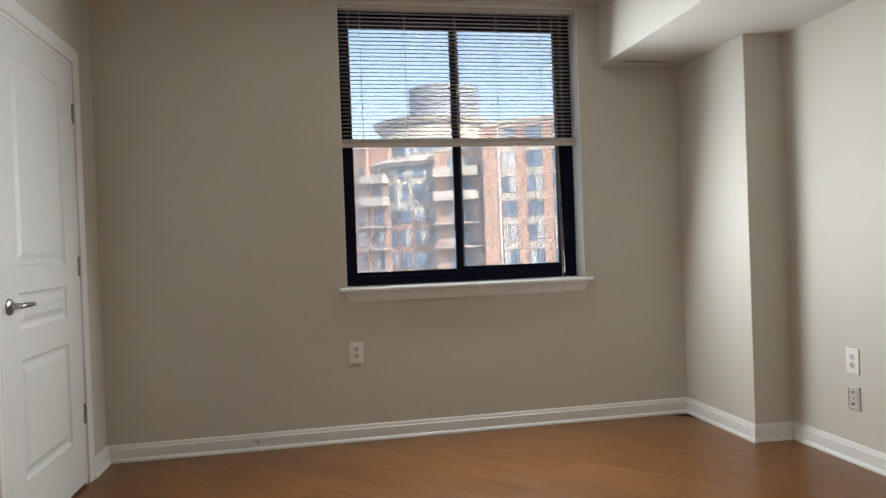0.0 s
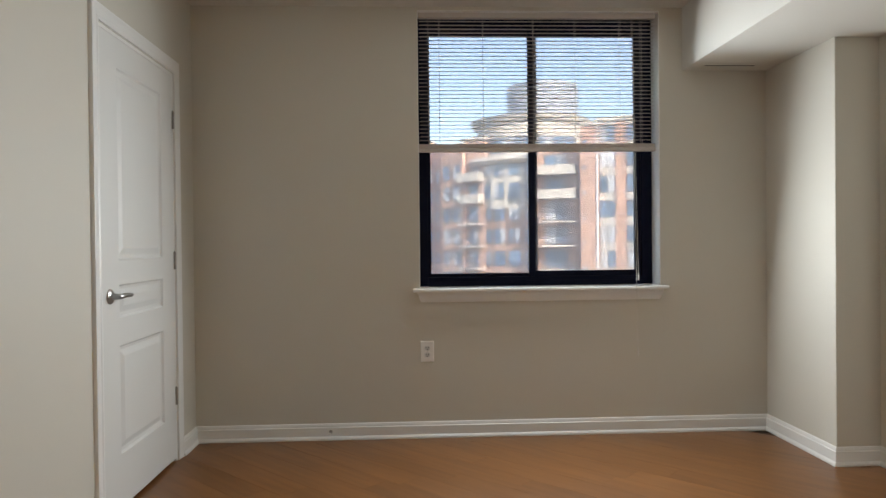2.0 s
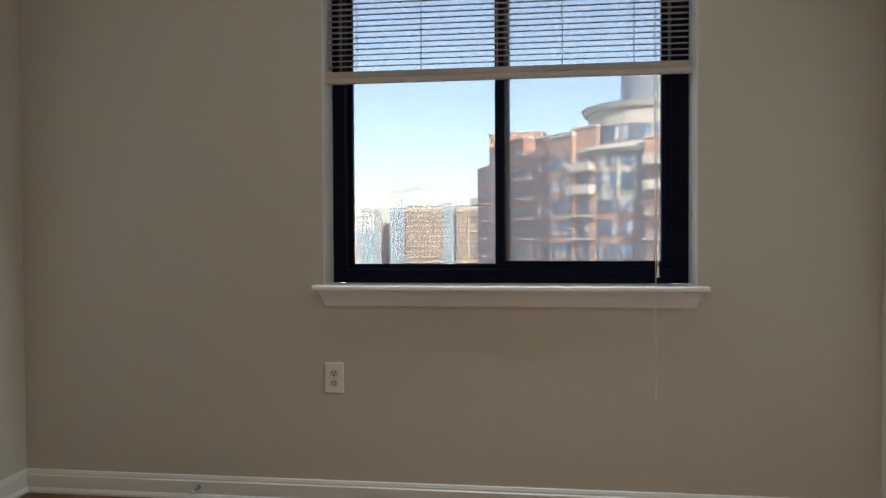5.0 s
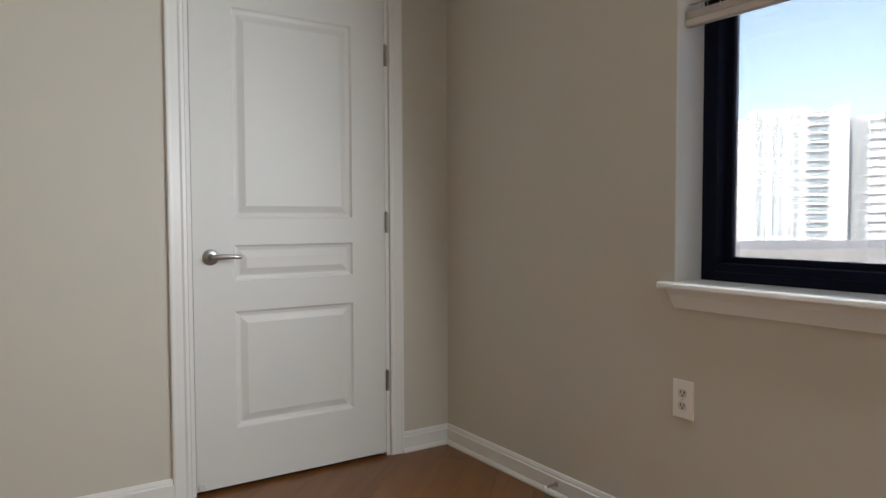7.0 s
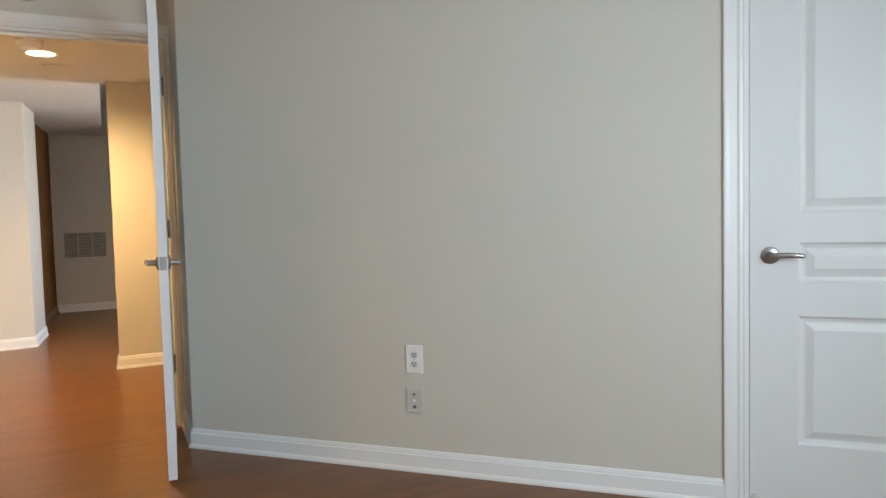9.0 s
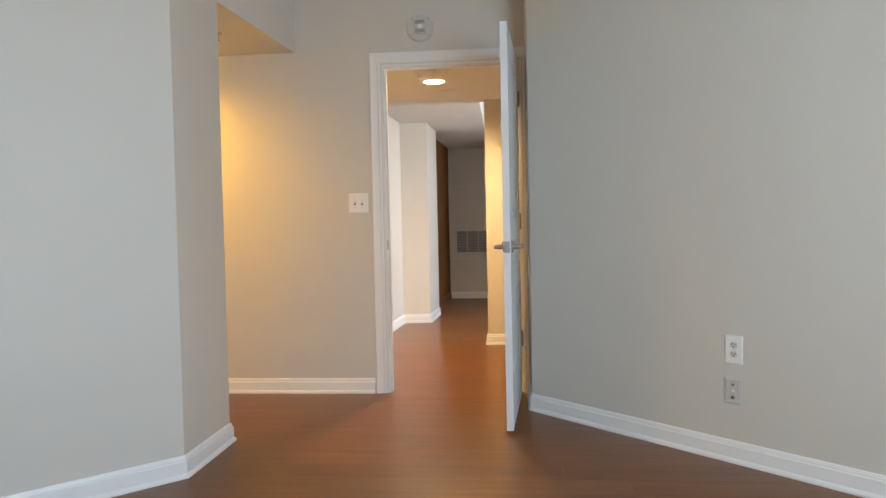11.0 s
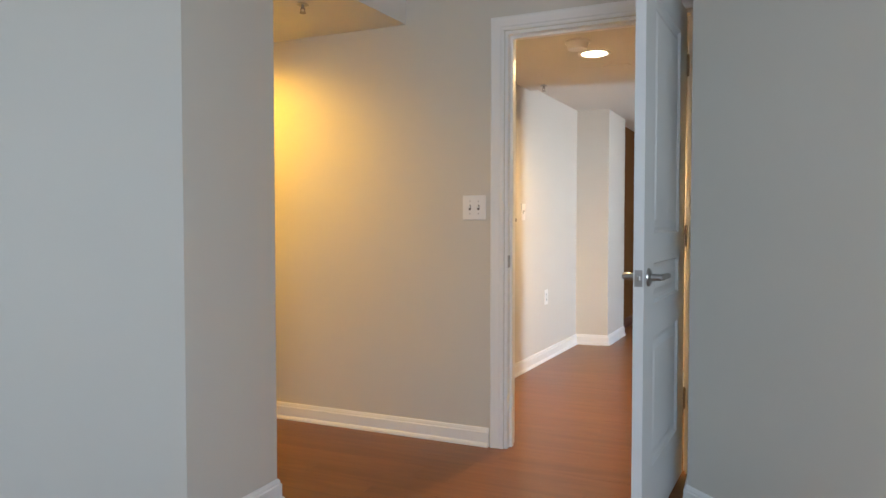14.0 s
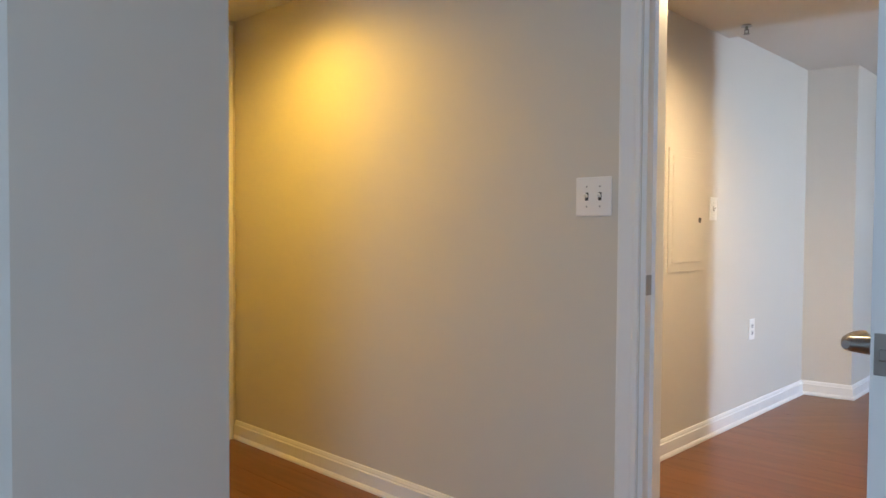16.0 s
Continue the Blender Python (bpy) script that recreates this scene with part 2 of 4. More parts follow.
wall("wall_passage_end", C0, C1, 0.12, -0.02, 2.65, "greige end wall with a white door", [(0.12, 0.90, -0.02, 2.05)])
wall("wall_entry", C1, DC, 0.12, -0.02, 2.65, "greige wall with the bedroom doorway", [((8.09 - S_LATCH) / R2, (8.09 - S_HINGE) / R2, -0.02, 2.05)])
wall("wall_return", DC, (0, -3.66), 0.12, -0.02, 2.65, "short greige return wall beside the open door")
wall("wall_west", (0, -3.66), (0, 0), 0.12, -0.02, 2.65, "greige painted wall with a closet door", [(3.66 - 1.19, 3.66 - 0.32, -0.02, 2.05)])
bm = bmesh.new()
box(bm, (3.38, -0.67, -0.02), (3.70, 0.02, 2.65), bevel=0.004)
structure(part("wall_column", bm, PAINT), "greige painted square column in the corner", "column")
bm = bmesh.new()
prism(bm, [(-0.5, 0.3), (3.9, 0.3), (3.9, -4.2), (3.2, -5.6), (2.0, -6.4), (1.6, -6.05), (-0.45, -3.95)], CEIL, 2.66)
structure(part("ceiling", bm, CEILING_PAINT), "off-white painted bedroom ceiling", "ceiling")
bm = bmesh.new()
box(bm, (2.875, -3.98, SOFFIT), (3.63, 0.01, CEIL + 0.01), bevel=0.004)
structure(part("ceiling_soffit", bm, CEILING_PAINT), "off-white dropped soffit along the wall", "soffit")
bm = bmesh.new()
prism(bm, [(0.735, -4.945), (P2[0] + 0.001, P2[1]), (C0[0] + 0.05, C0[1]), (C1[0], C1[1] - 0.05)], LOW, CEIL + 0.01)
structure(part("ceiling_passage", bm, CEILING_PAINT), "low off-white ceiling over the passage", "ceiling")

# closet behind the shut door, never entered
for nm, a, b in (("wall_closet_back", (-0.8, -1.6), (-0.8, 0.0)), ("wall_closet_side", (-0.12, -1.6), (-0.8, -1.6)), ("wall_closet_end", (-0.8, 0.0), (-0.12, 0.0))):
    wall(nm, a, b, 0.1, -0.02, 2.65, "plain closet wall")
bm = bmesh.new()
box(bm, (-0.9, -1.7, 2.5), (-0.12, 0.1, 2.6))
structure(part("ceiling_closet", bm, CEILING_PAINT), "plain closet ceiling", "ceiling")

# ---- large structure: hall and living room beyond the doorway ----
HL = 2.135
A0, A1 = (0.655, -5.031), (-1.61, -7.037)
A2, A3 = (-1.84, -6.86), (-2.34, -7.31)
B0, B1 = (-2.25, -7.37), (-3.62, -8.60)
wall("wall_hall", A1, A0, -0.12, -0.02, 2.65, "greige hall wall with a panel cover")
bm = bmesh.new()
prism(bm, [A1, A2, A3, (A3[0] + A1[0] - A2[0], A3[1] + A1[1] - A2[1])], -0.02, 2.65)
structure(part("wall_hall_column", bm, PAINT), "greige painted hall column", "column")
wall("wall_brown", B1, B0, -0.15, -0.02, 2.65, "brown painted accent wall", mat=BROWN)
F1 = diag(-12.22, 0.6)
wall("wall_far", F1, B1, -0.12, -0.02, 2.65, "greige far wall with a return air grille")
wall("wall_hall_right", diag(-6.68, 4.08), diag(-6.68, 0.4), 0.14, -0.02, 2.65, "greige wall end facing the bedroom door")
wall("wall_hall_end", diag(-6.70, 1.6), diag(-4.2, 1.6), -0.12, -0.02, 2.65, "plain greige hall end wall")
wall("wall_hall_back", diag(-4.38, 3.7), diag(-4.38, 1.5), 0.12, -0.02, 2.65, "plain greige hall wall")
wall("wall_living", diag(-6.75, 0.8), diag(-12.3, 0.8), -0.14, -0.02, 2.65, "greige living room wall with a narrow window", [(0.2, 0.62, 0.35, 2.35)])
# unseen, added to keep the narrow window's daylight off the far wall
wall("wall_partition", diag(-9.2, 0.8), diag(-9.2, 2.4), 0.12, -0.02, 2.65, "unseen added partition that shades the far wall")
bm = bmesh.new()
prism(bm, [diag(-4.30, 1.5), diag(-6.78, 1.5), diag(-6.9, 5.9), diag(-4.30, 6.1)], HL, 2.3)
structure(part("ceiling_hall", bm, CEILING_PAINT), "low off-white hall ceiling with a recessed lamp", "ceiling")
bm = bmesh.new()
prism(bm, [diag(-6.79, 4.15), diag(-12.4, 4.15), diag(-12.4, 6.2), diag(-6.9, 6.2)], HL + 0.035, 2.5)
structure(part("ceiling_bulkhead", bm, CEILING_PAINT), "off-white dropped bulkhead beyond the hall", "ceiling")
bm = bmesh.new()
prism(bm, [diag(-6.70, 0.7), diag(-12.4, 0.7), diag(-12.4, 6.2), diag(-6.70, 6.2)], 2.62, 2.7)
structure(part("ceiling_living", bm, CEILING_PAINT), "off-white living room ceiling", "ceiling")

# daylight from the living room's window, which stays out of sight
day = lamp("window_daylight", "AREA", look((*diag(-7.32, 0.74), 1.35), (*diag(-7.32, 4.0), 1.35)), 1.9, (0.93, 0.96, 1.0)).data
day.shape, day.size, day.size_y = "RECTANGLE", 0.3, 1.8
day.spread = radians(160)

# floor
bm = bmesh.new()
prism(bm, [(-0.08, 0.1), (3.70, 0.1), (3.70, -4.05), (1.88, -4.05), diag(PW + 0.08, 5.85), diag(PW + 0.08, 8.17), diag(DW - 0.08, 8.17), diag(DW - 0.08, 3.6), (-0.08, -3.62)], -0.12, -0.012)
prism(bm, [(-0.85, 0.05), (-0.05, 0.05), (-0.05, -1.65), (-0.85, -1.65)], -0.12, -0.014)
prism(bm, [diag(-4.20, 1.55), diag(-4.20, 5.75), diag(-8.7, 5.50), diag(-12.30, 5.10), diag(-12.30, 0.75), diag(-6.74, 0.75), diag(-6.74, 1.55)], -0.12, -0.013)
structure(part("floor", bm, SUBFLOOR), "reddish brown wood-look plank floor", "floor")
FLOOR = bpy.data.objects["floor"]

# ---- trim ----
BASE = [(0, 0.0), (0.023, 0.0), (0.023, 0.009), (0.018, 0.018), (0.014, 0.021), (0.014, 0.071), (0.009, 0.075), (0.009, 0.081), (0.005, 0.092), (0, 0.094)]


def baseboard(path, label="white painted baseboard with a shoe moulding", mat=None):
    bm = bmesh.new()
    sweep(bm, path, BASE, lambda x, y, u: (x, y, u))
    return structure(part("baseboard", bm, mat or TRIM), label, "baseboard")


baseboard([(0, -0.257), (0, 0), (3.38, 0), (3.38, -0.67), (3.61, -0.67), (3.61, P1[1]), P1, P2, C0, (C0[0] - 0.04, C0[1] - 0.04)])
baseboard([diag(DW, 8.08), diag(DW, S_LATCH + 0.112)])
baseboard([(DC[0] + 0.001, DC[1] + 0.001), (0, -3.66), (0, -1.253)])
baseboard([A0, A1, A2, A3])
baseboard([F1, B1][::-1])
baseboard([B0, B1], "dark red-brown baseboard", DARKBASE)
baseboard([diag(-6.68, 0.5), diag(-6.68, 4.08), diag(-6.86, 4.08)][::-1])

CASING = [(0, 0.0), (0, 0.011), (0.012, 0.013), (0.020, 0.010), (0.046, 0.013), (0.058, 0.0155), (0.065, 0.0145), (0.068, 0.0)]


def doorway_trim(m, width, height, depth, stop, name, both=False):
    """Casing, jambs and stop of an opening. m: u along the wall from one jamb, v out of the wall, z up."""
    root = thing(name, m, "white painted door casing and jambs", "door frame")
    tagged(root, kind="structure")
    for side in (1, -1) if both else (1,):
        bm = bmesh.new()
        base_v = 0.0 if side == 1 else -depth
        sweep(bm, [(-0.004, 0.0), (-0.004, height + 0.004), (width + 0.004, height + 0.004), (width + 0.004, 0.0)][::-1], CASING, lambda a, b, u, s=side, v=base_v: (a, v + s * u, b))
        part("casing", bm, TRIM, root)
    for lo, hi in (((0, -depth, 0), (0.016, 0.001, height)), ((width - 0.016, -depth, 0), (width, 0.001, height)), ((0.016, -depth, height - 0.016), (width - 0.016, 0.001, height))):
        bm = bmesh.new()
        box(bm, lo, hi, bevel=0.001)
        part("jamb", bm, TRIM, root)
    bm = bmesh.new()
    for lo, hi in (((0.016, stop - 0.03, 0), (0.028, stop, height - 0.016)), ((width - 0.028, stop - 0.03, 0), (width - 0.016, stop, height - 0.016)), ((0.028, stop - 0.03, height - 0.028), (width - 0.028, stop, height - 0.016))):
        box(bm, lo, hi)
    part("door_stop", bm, TRIM, root)
    return root


def frame_of(origin, u_dir, v_dir):
    u, v = Vector((*u_dir, 0)).normalized(), Vector((*v_dir, 0)).normalized()
    m = Matrix.Identity(4)
    m.col[0], m.col[1], m.col[2] = (*u, 0), (*v, 0), (0, 0, 1, 0)
    m.col[3] = (*origin, 1)
    return m


# ---- doors ----
PANELS = ((0.245, 0.712, 0.0), (0.832, 0.975, 0.0), (1.080, 1.905, 0.0))


def ring(bm, a, b):
    n = len(a)
    for i in range(n):
        bm.faces.new((a[i], a[(i + 1) % n], b[(i + 1) % n], b[i]))


def outline(bm, u0, u1, z0, z1, rise, d, v, n=10):
    """A panel's outline pulled in by d, at depth v, with an arched head."""
    pts = [(u0 + d, z0 + d), (u1 - d, z0 + d)]
    for i in range(n + 1):
        f = i / n
        u = (u1 - d) + f * ((u0 + d) - (u1 - d))
        s = 2 * f - 1
        pts.append((u, z1 - d + rise * (math.cos(math.pi * s) + 1) / 2))
    return [bm.verts.new((u, v, z)) for u, z in pts]


def door_leaf(name, m, width, label):
    """A three-panel moulded door; u runs from the hinges, its front is at v = 0 and its back at v = -0.035."""
    t, z0, z1 = 0.035, 0.017, 2.032
    a, b = 0.165 * width / 0.86, width - 0.165 * width / 0.86
    root = thing(name, m, label, "door")
    tagged(root, kind="structure")
    bm = bmesh.new()
    for v0, sgn in ((0.0, -1), (-t, 1)):
        edge = lambda u, z: bm.verts.new((u, v0, z))
        bm.faces.new([edge(0, z0), edge(a, z0), edge(a, z1), edge(0, z1)])
        bm.faces.new([edge(b, z0), edge(width, z0), edge(width, z1), edge(b, z1)])
        low = z0
        for p0, p1, rise in PANELS:
            bm.faces.new([edge(a, low), edge(b, low), edge(b, p0), edge(a, p0)])
            low = p1
        n = 10
        p0, p1, rise = PANELS[-1]
        for i in range(n):
            ua, ub = a + (b - a) * i / n, a + (b - a) * (i + 1) / n
            h = lambda u: p1 + rise * (math.cos(math.pi * (2 * (u - a) / (b - a) - 1)) + 1) / 2
            bm.faces.new([edge(ua, h(ua)), edge(ub, h(ub)), edge(ub, z1), edge(ua, z1)])
        for p0, p1, rise in PANELS:
            o = [outline(bm, a, b, p0, p1, rise, d, v0 + sgn * dep) for d, dep in ((0, 0), (0.008, 0.010), (0.020, 0.013), (0.026, 0.012))]
            for x, y in zip(o, o[1:]):
                ring(bm, x, y)
    for q in ([(0, 0), (0, -t)], [(width, 0), (width, -t)]):
        bm.faces.new([bm.verts.new((q[0][0], q[0][1], z0)), bm.verts.new((q[0][0], q[0][1], z1)), bm.verts.new((q[1][0], q[1][1], z1)), bm.verts.new((q[1][0], q[1][1], z0))])
    for z in (z0, z1):
        bm.faces.new([bm.verts.new((0, 0, z)), bm.verts.new((width, 0, z)), bm.verts.new((width, -t, z)), bm.verts.new((0, -t, z))])
    bmesh.ops.remove_doubles(bm, verts=bm.verts, dist=1e-5)
    part("leaf", bm, DOOR_PAINT, root)
    for p0, p1, rise in PANELS:
        bm = bmesh.new()
        for v0, sgn in ((0.0, -1), (-t, 1)):
            o = [outline(bm, a, b, p0, p1, rise, d, v0 + sgn * dep) for d, dep in ((0.026, 0.012), (0.050, 0.003))]
            ring(bm, *o)
            bm.faces.new(o[1])
        part("panel", bm, DOOR_PAINT, root)
    # lever set
    lz, lu = 0.93, width - 0.068
    for v0, sgn in ((0.0, 1), (-t, -1)):
        bm = bmesh.new()
        disc(bm, (lu, v0, lz), (0, sgn, 0), 0.032, 0.006, 0.030, 32)
        disc(bm, (lu, v0 + sgn * 0.006, lz), (0, sgn, 0), 0.030, 0.005, 0.020, 32)
        disc(bm, (lu, v0 + sgn * 0.010, lz), (0, sgn, 0), 0.013, 0.034, 0.011, 20)
        rose = part("lever_handle", bm, NICKEL, root, "satin nickel lever handle", True)
        bm = bmesh.new()
        prev = None
        for i in range(11):
            f = i / 10
            c = Vector((lu + 0.012 - 0.118 * f, v0 + sgn * (0.046 + 0.006 * math.sin(f * 2.2)), lz + 0.003 * math.sin(f * 3.1)))
            ru, rz = 0.0085 - 0.001 * f, 0.0115 - 0.003 * f
            if i in (0, 10):
                ru, rz = ru * 0.6, rz * 0.6
            cur = [bm.verts.new(c + Vector((0, ru * math.cos(k * math.tau / 12), rz * math.sin(k * math.tau / 12)))) for k in range(12)]
            if prev:
                ring(bm, prev, cur)
            else:
                bm.faces.new(cur)
            prev = cur
        bm.faces.new(prev[::-1])
        part("lever", bm, NICKEL, rose, "", True)
    bm = bmesh.new()
    box(bm, (width - 0.0005, -t / 2 - 0.013, lz - 0.028), (width + 0.0018, -t / 2 + 0.013, lz + 0.028), bevel=0.0008)
    box(bm, (width + 0.001, -t / 2 - 0.006, lz - 0.008), (width + 0.009, -t / 2 + 0.006, lz + 0.008), bevel=0.002)
    part("latch_plate", bm, NICKEL, root, "nickel latch plate on the door edge")
    for hz in (0.345, 1.06, 1.80):
        bm = bmesh.new()
        for k in range(5):
            disc(bm, (-0.004, 0.004, hz - 0.045 + k * 0.0184), (0, 0, 1), 0.0065, 0.0174, None, 14)
        disc(bm, (-0.004, 0.004, hz + 0.047), (0, 0, 1), 0.0045, 0.004, 0.003, 12)
        box(bm, (-0.003, -t + 0.004, hz - 0.045), (0.0006, -0.002, hz + 0.047))
        box(bm, (-0.014, 0.0, hz - 0.045), (-0.003, 0.003, hz + 0.047))
        part("hinge", bm, HINGE, root, "dull steel butt hinge", True)
    return root


doorway_trim(frame_of((0, -1.19, 0), (0, 1), (1, 0)), 0.87, 2.05, 0.12, -0.037, "closet_door_frame")
closet_door = door_leaf("door_1", frame_of((0.001, -0.3375, 0), (0, -1), (1, 0)), 0.835, "shut white three-panel closet door with a nickel lever")
bm = bmesh.new()
disc(bm, (0.815, 0.0, 0.034), (0, 1, 0), 0.017, 0.010, 0.013, 20)
part("bumper", bm, SOCKET, closet_door, "small grey rubber bumper at the bottom corner", True)
W_ENTRY = (S_LATCH - S_HINGE) / R2
HX = Vector((*diag(DW, S_HINGE), 0))
doorway_trim(frame_of(HX, (1, -1), (1, 1)), W_ENTRY, 2.05, 0.12, -0.037, "entry_door_frame", both=True)
OPEN = radians(40.5)
u_open = Vector((math.cos(OPEN), math.sin(OPEN)))
pin = Vector(diag(DW + 0.042, 3.728))
door_leaf("door_2", frame_of((pin.x, pin.y, 0), u_open, (-u_open.y, u_open.x)), 0.818, "open white three-panel bedroom door with nickel levers")
bm = bmesh.new()
box(bm, (W_ENTRY - 0.0185, -0.034, 0.93 - 0.03), (W_ENTRY - 0.0155, 0.0, 0.93 + 0.03), bevel=0.001)
sp = part("strike_plate", bm, NICKEL)
sp.matrix_world = frame_of(HX, (1, -1), (1, 1))
tagged(sp, "nickel strike plate on the white jamb", "strike plate")
me_ = frame_of((*C0, 0), (C1[0] - C0[0], C1[1] - C0[1]), (-1, 1))
doorway_trim(me_ @ pose(0.12, 0, 0), 0.78, 2.05, 0.12, -0.037, "passage_door_frame")
door_leaf("door_3", me_ @ pose(0.1375, 0.001, 0), 0.745, "shut white three-panel door at the passage end")

# ---- window ----
win = thing("window_1", pose(0, 0, 0), "black aluminium sliding window under a half-raised blind", "window")
tagged(win, kind="structure")
WX0, WX1, WZ0, WZ1 = 1.30, 2.735, 0.875, 2.50
bm = bmesh.new()
for lo, hi in (((WX0, 0.13, WZ0), (WX0 + 0.055, 0.235, WZ1)), ((WX1 - 0.070, 0.13, WZ0), (WX1, 0.235, WZ1)), ((WX0 + 0.055, 0.13, WZ0), (WX1 - 0.070, 0.235, WZ0 + 0.055)), ((WX0 + 0.055, 0.13, WZ1 - 0.07), (WX1 - 0.070, 0.235, WZ1))):
    box(bm, lo, hi, bevel=0.003)
box(bm, (WX0 + 0.055, 0.122, WZ0), (WX1 - 0.07, 0.13, WZ0 + 0.03), bevel=0.002)
part("window_frame", bm, FRAME, win)
sashes = (("fixed_sash", WX0 + 0.05, 2.035, 0.185, 0.025), ("sliding_sash", 1.975, WX1 - 0.065, 0.150, 0.038))
for nm, x0, x1, y, w in sashes:
    bm = bmesh.new()
    z0, z1 = WZ0 + 0.05, WZ1 - 0.065
    for lo, hi in (((x0, y, z0), (x0 + w, y + 0.03, z1)), ((x1 - w, y, z0), (x1, y + 0.03, z1)), ((x0 + w, y, z0), (x1 - w, y + 0.03, z0 + w)), ((x0 + w, y, z1 - w), (x1 - w, y + 0.03, z1))):
        box(bm, lo, hi, bevel=0.003)
    s = part(nm, bm, FRAME, win)
    bm = bmesh.new()
    box(bm, (x0 + w - 0.004, y + 0.012, z0 + w - 0.004), (x1 - w + 0.004, y + 0.016, z1 - w + 0.004))
    p = part("pane", bm, GLASS, s, "clear window pane")
    p.visible_shadow = False
bm = bmesh.new()
box(bm, (1.984, 0.138, 1.42), (2.004, 0.151, 1.52), bevel=0.004)
box(bm, (1.988, 0.128, 1.455), (2.000, 0.140, 1.485), bevel=0.003)
part("latch", bm, FRAME, win, "black sash latch")
bm = bmesh.new()
for x0, x1 in ((WX0 - 0.0008, WX0 + 0.004), (WX1 - 0.004, WX1 + 0.0008)):
    box(bm, (x0, 0.0005, WZ0), (x1, 0.13, WZ1))
box(bm, (WX0 + 0.004, 0.0005, WZ1 - 0.004), (WX1 - 0.004, 0.13, WZ1 + 0.0008))
part("window_return", bm, TRIM, win, "white painted window return")
bm = bmesh.new()
box(bm, (1.262, -0.045, 0.853), (2.772, 0.0, 0.875), bevel=0.006)
box(bm, (WX0, -0.002, 0.8605), (WX1, 0.125, 0.875))
part("window_sill", bm, TRIM, win, "white painted window stool")
bm = bmesh.new()
prof = [(1.282, 0.853), (1.292, 0.835), (1.305, 0.80), (1.312, 0.793), (2.722, 0.793), (2.729, 0.80), (2.742, 0.835), (2.752, 0.853)]
fr = [bm.verts.new((x, -0.020 if z > 0.80 else -0.012, z)) for x, z in prof]
bk = [bm.verts.new((x, 0.0, z)) for x, z in prof]
bm.faces.new(fr)
bm.faces.new(bk[::-1])
ring(bm, fr, bk)
part("apron", bm, TRIM, win, "white apron under the stool")

# ---- blind ----
blind = thing("window_blind", pose(2.02, 0.045, WZ1 - 0.004), "beige slatted blind raised half way up the window", "blind")
BX0, BX1 = 1.308 - 2.02, 2.722 - 2.02
bm = bmesh.new()
box(bm, (BX0, -0.020, -0.030), (BX1, 0.020, 0.0), bevel=0.003)
part("headrail", bm, SLAT, blind, "beige metal headrail")
bm = bmesh.new()
secs = []
for x in (BX0 + 0.004, BX1 - 0.006):
    row = []
    for i in range(5):
        f = i / 4 - 0.5
        row.append(Vector((x, f * 0.025, 0.0022 * (1 - 4 * f * f) + 0.10 * f * 0.025)))
    secs.append(row)
up = [[bm.verts.new(v) for v in r] for r in secs]
dn = [[bm.verts.new(v - Vector((0, 0, 0.0009))) for v in r] for r in secs]
for i in range(4):
    bm.faces.new((up[0][i], up[1][i], up[1][i + 1], up[0][i + 1]))
    bm.faces.new((dn[0][i], dn[0][i + 1], dn[1][i + 1], dn[1][i]))
for e in (0, 4):
    bm.faces.new((up[0][e], dn[0][e], dn[1][e], up[1][e]))
slat_mesh = mesh_of("slat", bm, SLAT)
PITCH = 0.0227
for k in range(32):
    s = new("slat", slat_mesh)
    s.parent = blind
    s.location = (0.0006 * math.sin(k * 2.1), 0, -0.047 - k * PITCH)
bm = bmesh.new()
zr = -0.047 - 32 * PITCH
for k in range(9):
    box(bm, (BX0 - 0.002 + 0.0006 * (k % 3), -0.0135, zr - 0.0026 * k - 0.0022), (BX1 - 0.002 - 0.0006 * (k % 2), 0.0135, zr - 0.0026 * k), bevel=0.0006)
part("stacked_slats", bm, SLAT, blind, "stack of gathered slats")
bm = bmesh.new()
box(bm, (BX0 - 0.004, -0.014, zr - 0.046), (BX1, 0.014, zr - 0.0235), bevel=0.004)
part("bottom_rail", bm, SLAT, blind, "beige bottom rail")
for x in (-0.655, -0.59, -0.33, -0.03, 0.22, 0.49, 0.62):
    bm = bmesh.new()
    for y in (-0.0145, 0.0145):
        disc(bm, (x, y, zr - 0.03), (0, 0, 1), 0.0010, -zr, None, 6)
    part("ladder_cord", bm, CORD, blind)
bm = bmesh.new()
disc(bm, (0.555, -0.030, -1.99), (0, 0, 1), 0.0011, 1.97, None, 6)
disc(bm, (0.559, -0.034, -1.55), (0, 0, 1), 0.0011, 1.53, None, 6)
disc(bm, (0.555, -0.030, -2.03), (0, 0, 1), 0.0055, 0.042, 0.0025, 10)
disc(bm, (0.559, -0.034, -1.585), (0, 0, 1), 0.0055, 0.040, 0.0025, 10)
for v in bm.verts:
    if v.co.z < -1.2:
        v.co.y -= 0.075
    elif v.co.z > -0.2:
        v.co.y += 0.008
part("pull_cord", bm, CORD, blind, "thin pull cords with small tassels")

# ---- plates on the walls ----
PH, PWD = 0.122, 0.078


